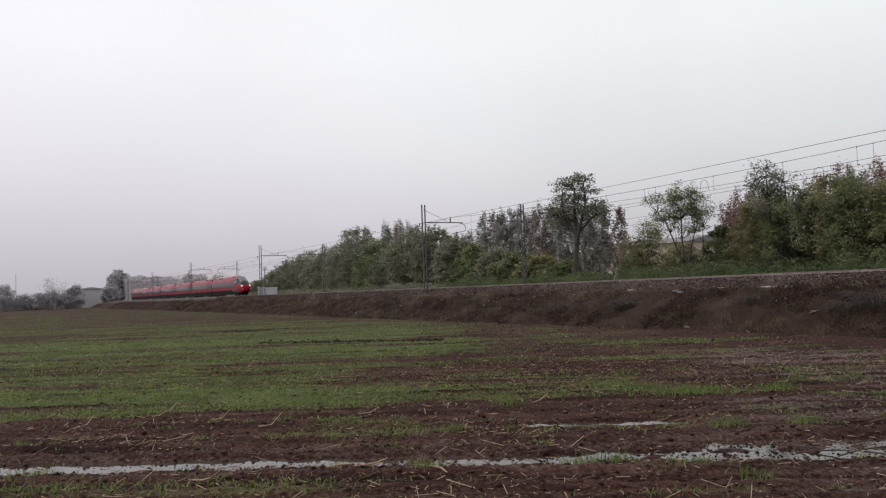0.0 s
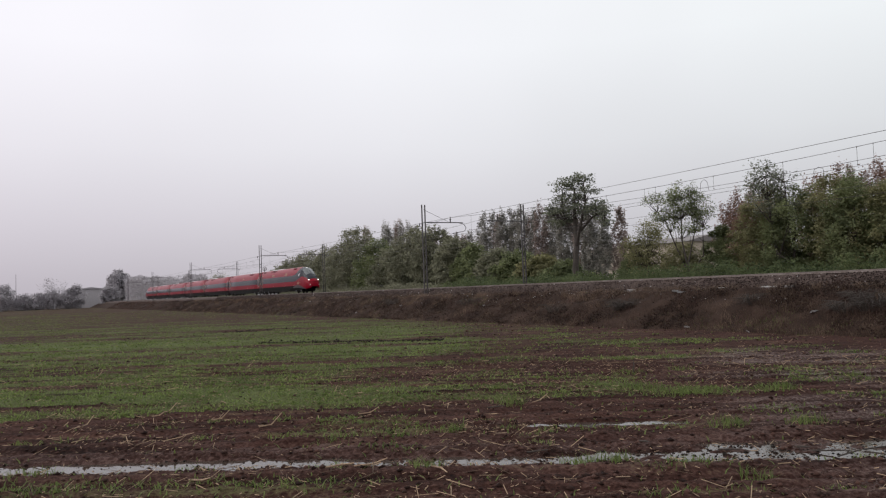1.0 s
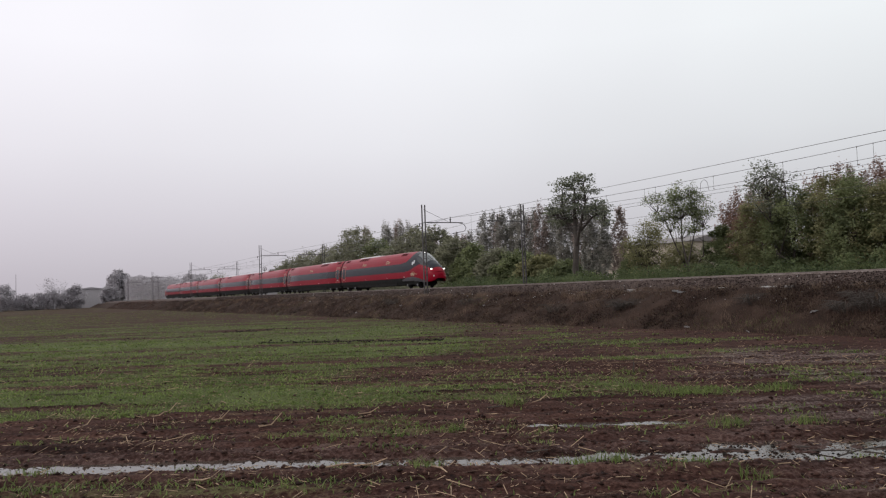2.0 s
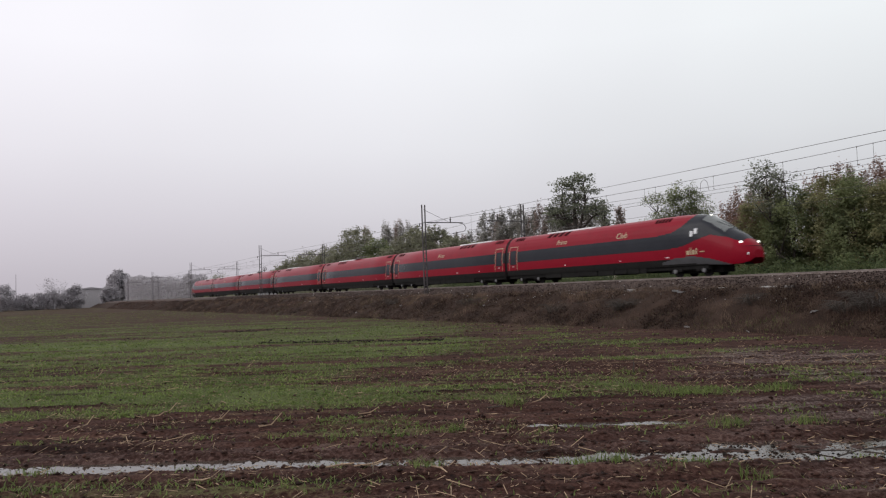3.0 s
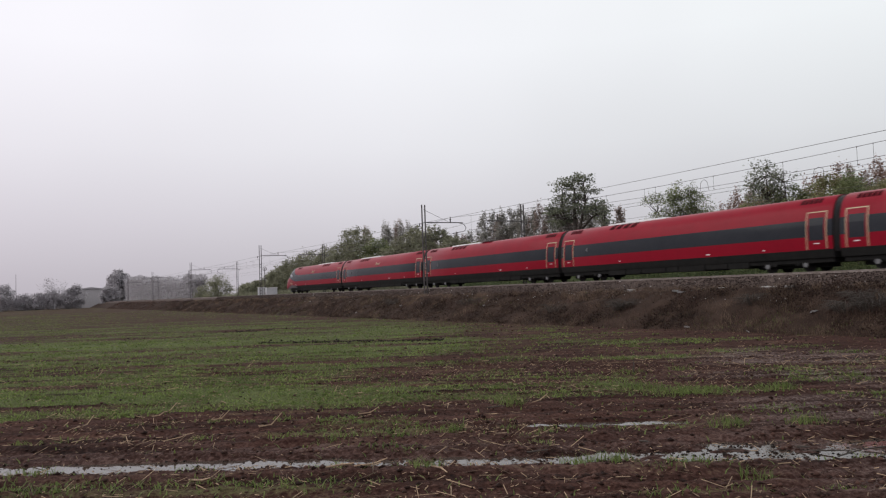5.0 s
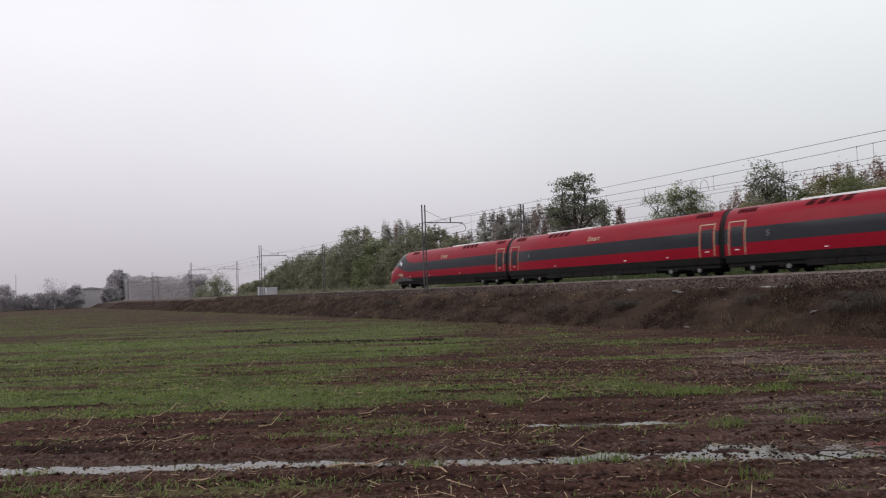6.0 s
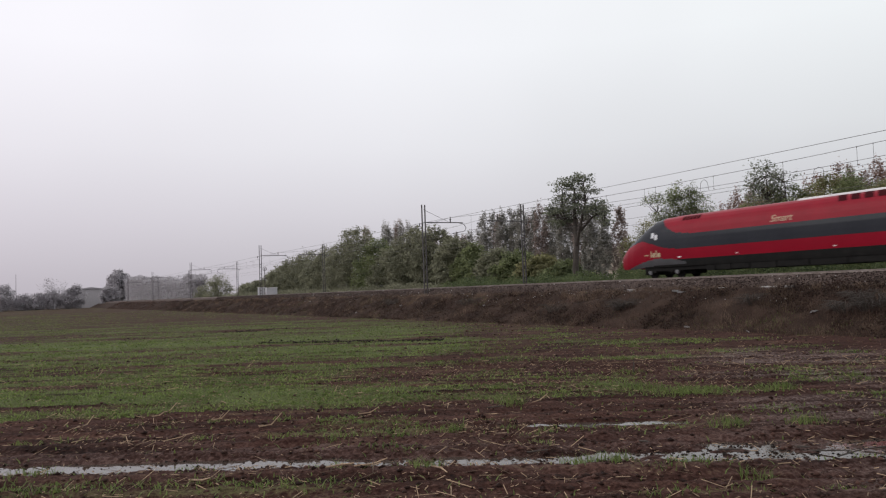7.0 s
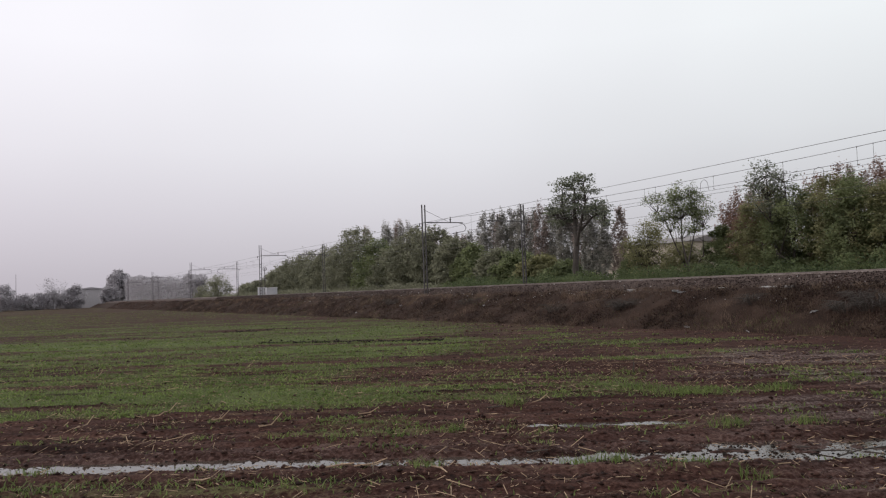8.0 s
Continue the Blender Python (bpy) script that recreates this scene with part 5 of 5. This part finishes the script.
def lumps(x, y, z, size, r, flat=0.6):
    n = len(x)
    q = OCT[None] * (size[:, None, None]) * r.uniform(0.55, 1.35, (n, 6, 1))
    q[:, :, 2] *= flat
    a = r.uniform(0, 2 * np.pi, n)
    c, s = np.cos(a)[:, None], np.sin(a)[:, None]
    qx, qy = q[:, :, 0] * c - q[:, :, 1] * s, q[:, :, 0] * s + q[:, :, 1] * c
    v = np.stack([qx + x[:, None], qy + y[:, None], q[:, :, 2] + z[:, None]], -1).reshape(-1, 3)
    f = (np.arange(n)[:, None, None] * 6 + OCT_F[None]).reshape(-1, 3)
    return v, f


def clods():
    r = np.random.default_rng(203)
    u, w, x, y = sow(27000, r, 9.0, 60.0, lambda u, w: np.clip(1.0 - field_green(u, w) * 1.0, 0.15, 1))
    ok = y < 30.6
    u, w, x, y = u[ok], w[ok], x[ok], y[ok]
    z = field_height(u, w)
    size = (0.010 + 0.050 * r.random(len(x)) ** 4) * (1 + 0.012 * w)
    v, f = lumps(x, y, z + size * 0.1, size, r)
    return tagged(arrays("soil_clods", v, f, M["clod"]), "dark wet clods of ploughed soil", "soil", kind="stuff")


def puddle_debris():
    """Mud crumbs and rotten stalks that stick out of the shallow water."""
    r = np.random.default_rng(231)
    n = 2600
    u = r.uniform(-9, 7.5, n)
    w = np.where(r.random(n) < 0.62, r.normal(12.1, 0.38, n), r.normal(12.85, 0.30, n))
    ok = r.random(n) < 0.22 + 0.78 * smooth_step(u, -1, 3.5)
    u, w = u[ok], w[ok]
    size = 0.008 + 0.030 * r.random(len(u)) ** 2.5
    v, f = lumps(u * U.x + w * N.x, u * U.y + w * N.y, np.full(len(u), -0.062) + size * 0.15, size, r, 0.55)
    return tagged(arrays("mud_crumbs", v, f, M["black_soil"]), "black mud crumbs in the shallow water", "soil", kind="stuff")


def stalk(u, w, length, turn, rise, mat, label):
    """A broken maize stalk lying on the soil."""
    bm = bmesh.new()
    a = Vector((-length / 2, 0, 0))
    m_ = Vector((0.05 * length, 0.04 * length, 0.03))
    b = Vector((length / 2, 0, rise))
    rod(bm, a, m_, 0.013, 0.012, 6)
    rod(bm, m_, b, 0.012, 0.008, 6)
    rod(bm, m_ - Vector((0.012, 0, 0)), m_ + Vector((0.012, 0, 0)), 0.017, 0.017, 6)
    rod(bm, m_, m_ + Vector((0.10 * length, 0.12 * length, 0.05)), 0.007, 0.003, 4)
    ob = mesh_object("maize_stalk", bm, M[mat])
    p = uw(u, w)
    ob.matrix_basis = pose(p.x, p.y, max(float(field_height(np.array([u]), np.array([w]))[0]), -0.062) + 0.02, 0, 0, turn)
    return tagged(ob, label, "maize stalk", "maize stalks on the field")


def small_tussocks():
    """Many small tufts of green, in drifts along the furrows."""
    r = np.random.default_rng(214)
    u, w, x, y = sow(2600, r, 9.5, 48.0, lambda u, w: np.clip(0.10 + 0.9 * field_green(u, w), 0, 1) * smooth_step(value_noise(u * 0.25 + 3, w * 1.1, 215), 0.4, 0.7))
    ok = (y < 30.4) & (field_height(u, w) > -0.04)
    u, w = u[ok], w[ok]
    n = 26
    uu = np.repeat(u, n) + r.normal(size=len(u) * n) * 0.16
    ww = np.repeat(w, n) + r.normal(size=len(u) * n) * 0.06
    h = np.repeat(0.05 + 0.08 * r.random(len(u)), n) * (0.5 + 0.6 * r.random(len(uu)))
    v, f = blades(uu * U.x + ww * N.x, uu * U.y + ww * N.y, field_height(uu, ww), h, 0.007 + 0.0008 * ww, r, 2.0)
    return tagged(arrays("grass", v, f, M["grass"]), "small green grass tussocks along the furrows", "grass", kind="stuff")


def dry_clumps():
    """Bleached dead grass in clumps on the bank and at its foot."""
    r = np.random.default_rng(216)
    m_ = 1700
    cx = -16 - 170 * r.random(m_) ** 1.6
    cy = np.where(r.random(m_) < 0.35, r.normal(35.3, 0.4, m_), r.uniform(30.5, 35.3, m_))
    n = 30
    x = np.repeat(cx, n) + r.normal(size=m_ * n) * 0.22
    y = np.clip(np.repeat(cy, n) + r.normal(size=m_ * n) * 0.15, 30.2, 35.9)
    far = 1 + (-x - 16) / 100
    h = np.repeat(0.12 + 0.34 * r.random(m_) ** 2, n) * (0.5 + 0.6 * r.random(m_ * n))
    v, f = blades(x, y, bank_z(y) - 0.10, h + 0.10, 0.012 * far, r, 1.7)
    return tagged(arrays("dry_grass", v, f, M["dry"]), "bleached dead grass in clumps on the bank", "grass", kind="stuff")


def dark_streaks():
    """Black lumps in streaks along a few furrows."""
    r = np.random.default_rng(219)
    us, ws = [], []
    for u0, u1, wa, wb, n in ((-13.2, -8.6, 43.0, 42.2, 330), (-8.8, -2.8, 41.6, 40.0, 300), (-20.8, -17.2, 58.2, 58.5, 260)):
        t_ = r.random(n)
        us.append(u0 + (u1 - u0) * t_)
        ws.append(wa + (wb - wa) * t_ + r.normal(size=n) * 0.45)
    u, w = np.concatenate(us), np.concatenate(ws)
    size = 0.03 + 0.07 * r.random(len(u))
    v, f = lumps(u * U.x + w * N.x, u * U.y + w * N.y, field_height(u, w) + 0.02 + 0.03 * r.random(len(u)), size, r, 0.6)
    return tagged(arrays("streak_lumps", v, f, M["black_soil"]), "black lumps in streaks along the furrows", "soil", kind="stuff")


def grass_tuft(x, y, rad, h, n, seed):
    r = np.random.default_rng(seed)
    a, d = r.uniform(0, 2 * np.pi, n), rad * r.random(n) ** 0.6
    px, py = np.cos(a) * d * 1.5, np.sin(a) * d * 1.5
    z = ground_z(x + px, y + py) - ground_z(np.array([x]), np.array([y]))[0]
    v, f = blades(px, py, z, h * (0.45 + 0.55 * r.random(n)), np.full(n, 0.013), r, 1.8)
    ob = arrays("grass_tuft", v, f, M["grass"])
    ob.location = (x, y, float(ground_z(np.array([x]), np.array([y]))[0]))
    return tagged(ob, "bright green grass tuft growing out of the mud", "grass tuft", kind="stuff")


def stubble_stick(x, y, h):
    bm = bmesh.new()
    rod(bm, (0, 0, -0.05), (0.02, 0.03, h * 0.6), 0.022, 0.018, 6)
    rod(bm, (0.02, 0.03, h * 0.6), (-0.02, 0.05, h), 0.018, 0.010, 6)
    ob = mesh_object("dead_stalk", bm, M["bark"])
    ob.location = (x, y, float(ground_z(np.array([x]), np.array([y]))[0]))
    return tagged(ob, "dark dead stalk standing in the field", "stalk")


def bank_weeds():
    r = np.random.default_rng(204)
    n = 95000
    x = -16 - 320 * r.random(n) ** 1.7
    y = r.uniform(30.6, 36.0, n)
    thick = 0.60 + 0.40 * smooth_step(value_noise(x * 0.4, y * 0.8, 207), 0.3, 0.7)
    ok = r.random(n) < thick
    x, y = x[ok], y[ok]
    far = 1 + (-x - 18) / 110
    h = (0.08 + 0.40 * r.random(len(x)) ** 1.6) * (0.42 + 1.2 * value_noise(x * 0.7 + 3, y * 1.1, 208) ** 2)
    v, f = blades(x, y, bank_z(y) - 0.12, h + 0.12, 0.016 * far, r, 1.4)
    return tagged(arrays("dead_weeds", v, f, M["weed"]), "withered brown weeds covering the railway bank", "weeds", kind="stuff")


def bank_leaves():
    """Low withered leaves in dark clumps on the bank."""
    r = np.random.default_rng(217)
    m_ = 2600
    cx = -16 - 190 * r.random(m_) ** 1.6
    cy = r.uniform(30.8, 35.4, m_)
    ok = value_noise(cx * 0.25, cy * 0.6, 218) > 0.42
    cx, cy = cx[ok], cy[ok]
    n = 24
    rad = np.repeat(0.12 + 0.30 * r.random(len(cx)), n)
    x = np.repeat(cx, n) + r.normal(size=len(rad)) * rad
    y = np.clip(np.repeat(cy, n) + r.normal(size=len(rad)) * rad * 0.6, 30.4, 35.9)
    z = bank_z(y) + np.abs(r.normal(size=len(rad))) * rad * 0.7
    v, f = leaf_cards(np.stack([x, y, z], -1), 0.055, r)
    return tagged(arrays("withered_leaves", v, f, M["dock"]), "dark withered leaf clumps on the bank", "weeds", kind="stuff")


def bank_grass():
    r = np.random.default_rng(209)
    n = 26000
    x = -18 - 190 * r.random(n) ** 1.4
    y = r.uniform(30.2, 35.3, n)
    keep = smooth_step(value_noise(x * 0.16 + 7, y * 0.5, 210), 0.62, 0.80) + 0.5 * bell(y, 31.0, 0.35) * smooth_step(value_noise(x * 0.2, y * 0, 212), 0.45, 0.7)
    ok = r.random(n) < keep
    x, y = x[ok], y[ok]
    v, f = blades(x, y, bank_z(y) - 0.08, 0.07 + 0.09 * r.random(len(x)), 0.02 * (1 + (-x - 18) / 110), r, 1.2)
    return tagged(arrays("bank_grass", v, f, M["grass"]), "green grass patches on the railway bank", "grass", kind="stuff")


def bank_brush(x, y, n, rad, seed):
    """A dark tangle of dead brambles."""
    r = np.random.default_rng(seed)
    bm = bmesh.new()
    for _ in range(n):
        a = r.uniform(0, 2 * math.pi)
        d = rad * r.random()
        p0 = Vector((math.cos(a) * d * 0.5, math.sin(a) * d * 0.5, -0.1))
        p1 = p0 + Vector((math.cos(a) * 0.25, math.sin(a) * 0.25, 0.25 + 0.35 * r.random()))
        p2 = p1 + Vector((math.cos(a) * 0.5, math.sin(a) * 0.5, -0.25 + 0.3 * r.random()))
        rod(bm, p0, p1, 0.016, 0.012, 4)
        rod(bm, p1, p2, 0.012, 0.006, 4)
    ob = mesh_object("bramble_bush", bm, M["bark"])
    ob.location = (x, y, float(bank_z(y)))
    return tagged(ob, "dark tangle of dead brambles on the bank", "bramble", "brambles on the bank")


def ballast_stones():
    r = np.random.default_rng(211)
    n = 32000
    x = -16 - 150 * r.random(n) ** 1.4
    y = r.uniform(35.7, 38.0, n)
    z = np.interp(y, [p[0] for p in BALLAST], [p[1] for p in BALLAST])
    size = (0.025 + 0.03 * r.random(n)) * (1 + (-x - 16) / 120)
    v, f = lumps(x, y, z + size * 0.2, size, r, 0.8)
    return tagged(arrays("ballast_stones", v, f, M["ballast"]), "loose brown-grey ballast stones on the shoulder", "ballast", kind="stuff")


def litter(x, y, size, seed):
    r = np.random.default_rng(seed)
    bm = bmesh.new()
    n = 5
    g = [[bm.verts.new(((i / n - 0.5) * size * 1.6, (j / n - 0.5) * size, r.uniform(0.02, 0.3) * size)) for i in range(n + 1)] for j in range(n + 1)]
    for j in range(n):
        for i in range(n):
            bm.faces.new((g[j][i], g[j][i + 1], g[j + 1][i + 1], g[j + 1][i]))
    bmesh.ops.solidify(bm, geom=bm.faces[:], thickness=0.01)
    ob = mesh_object("litter", bm, M["litter"])
    ob.location = (x, y, float(bank_z(y)) + 0.10)
    ob.rotation_euler = (radians(25), 0, r.uniform(0, 6))
    return tagged(ob, "crumpled white litter on the railway bank", "litter", "litter on the bank")


def pale_stones():
    r = np.random.default_rng(220)
    n = 700
    x = -16 - 90 * r.random(n) ** 1.3
    y = r.uniform(33.4, 37.0, n)
    z = np.where(y > 35.8, np.interp(y, [p[0] for p in BALLAST], [p[1] for p in BALLAST]), bank_z(y) + 0.05)
    size = (0.012 + 0.035 * r.random(n) ** 3) * (1 + (-x - 16) / 90)
    v, f = lumps(x, y, z + size * 0.7, size, r, 0.7)
    return tagged(arrays("pale_stones", v, f, M["pale_stone"]), "scattered pale stones on the ballast shoulder", "stones", kind="stuff")


def duct_lid(x, y, length):
    bm = bmesh.new()
    box(bm, -length / 2, length / 2, -0.14, 0.14, -0.06, 0.03, 0.012)
    ob = mesh_object("cable_duct_lid", bm, M["concrete"])
    ob.matrix_basis = pose(x, y, 2.13, 10, 0, 1.5)
    return tagged(ob, "pale concrete cable duct lid beside the ballast", "duct lid", "cable duct lids")


pale_stones()
for x, length in ((-38.7, 0.8), (-31.0, 0.7), (-27.9, 0.9), (-26.8, 0.7)):
    duct_lid(x, 35.35, length)
sprouts()
straws(15000, 202, 0.03, 0.20, "broken pale maize straw strewn over the soil")
straws(45000, 213, 0.012, 0.05, "fine chopped straw and roots in the soil")
clods()
small_tussocks()
dark_streaks()
puddle_debris()
for u, w, length, turn, rise in ((-4.28, 10.75, 0.55, 20, 0.10), (-2.36, 11.2, 0.42, 60, 0.05), (-1.9, 11.15, 0.50, 48, 0.12), (-0.9, 11.0, 0.55, -5, 0.02), (-4.55, 15.1, 0.45, 70, 0.25), (-6.0, 16.3, 0.40, 55, 0.20),
                                 (-7.5, 16.6, 0.36, 40, 0.12), (-6.9, 21.2, 0.5, -20, 0.05), (-7.6, 17.4, 0.4, 110, 0.2), (0.9, 17.6, 0.5, 100, 0.15), (-5.2, 17.0, 0.36, -30, 0.1), (-8.8, 16.0, 0.4, 130, 0.2), (-2.8, 16.4, 0.45, 50, 0.15), (-3.6, 19.5, 0.4, 10, 0.05)):
    stalk(u, w, length, turn, rise, "straw", "broken pale maize stalk lying on the wet soil")
for u, w, length, turn in ((4.9, 12.05, 0.55, 25), (5.1, 11.85, 0.4, 75), (4.6, 12.3, 0.35, -15), (0.55, 12.35, 0.35, 35), (3.5, 12.3, 0.4, 10), (2.3, 12.8, 0.4, -20), (5.7, 12.2, 0.45, 50), (-0.1, 16.6, 0.4, 30)):
    stalk(u, w, length, turn, 0.06, "bark", "rotten dark maize stalk in the mud")
bank_weeds()
dry_clumps()
bank_leaves()
bank_grass()
ballast_stones()
for i, (x, y, rad, h, n) in enumerate(((-14.58, 9.59, 0.26, 0.26, 120), (-12.08, 15.49, 0.32, 0.26, 130), (-9.69, 11.01, 0.26, 0.22, 110), 
                                       (-9.01, 12.24, 0.26, 0.22, 110), (-9.05, 7.19, 0.24, 0.20, 110), (-8.81, 7.62, 0.20, 0.20, 90), (-12.43, 6.92, 0.15, 0.20, 70), (-17.22, 15.49, 0.30, 0.18, 90),
                                       (-16.63, 17.03, 0.25, 0.18, 80), (-12.98, 13.88, 0.42, 0.22, 170), (-13.3, 13.3, 0.36, 0.2, 120), (-7.12, 8.58, 0.15, 0.18, 60), (-12.52, 18.93, 0.22, 0.18, 70), (-10.15, 5.2, 0.18, 0.16, 80),
                                       (-13.34, 0.18, 0.28, 0.16, 100), (-16.78, 10.71, 0.2, 0.16, 60), (-14.32, 13.21, 0.40, 0.2, 120), (-18.32, 7.61, 0.3, 0.14, 70))):
    grass_tuft(x, y, rad, h, n, 300 + i)
stubble_stick(-17.1, 15.6, 0.36)
for i, (x, y, s) in enumerate(((-25.4, 35.5, 0.22), (-36.8, 37.6, 0.30), (-36.2, 37.5, 0.24), (-32.4, 33.8, 0.18), (-27.9, 33.5, 0.16), (-52.0, 37.2, 0.22), (-75.0, 36.0, 0.24), (-84.0, 34.6, 0.2), (-58.0, 36.0, 0.2))):
    litter(x * 0.92, y * 0.92, s, 400 + i)
for i, (x, y, n, rad) in enumerate(((-23.8, 35.8, 80, 1.0), (-22.7, 36.0, 80, 0.9), (-40.2, 35.9, 70, 1.0), (-22.6, 36.4, 90, 1.1), (-23.6, 36.7, 60, 0.8), (-30.0, 36.5, 40, 0.9), (-40.0, 36.2, 50, 1.2), (-47.0, 35.6, 50, 1.2), (-62.0, 36.4, 60, 1.4), (-78.0, 36.6, 70, 1.6))):
    bank_brush(x * 0.92, y * 0.92, n, rad, 500 + i)


def motions():
    times = [i * 0.5 for i in range(17)]
    for i, (car, off) in enumerate(zip(CARS, OFFSETS)):
        turn = 180 if i == 6 else 0
        walk(car, [(t, pose(tip_at(t) - off, TRACK_Y, RAIL + DROP, 0, 0, turn)) for t in times])


motions()
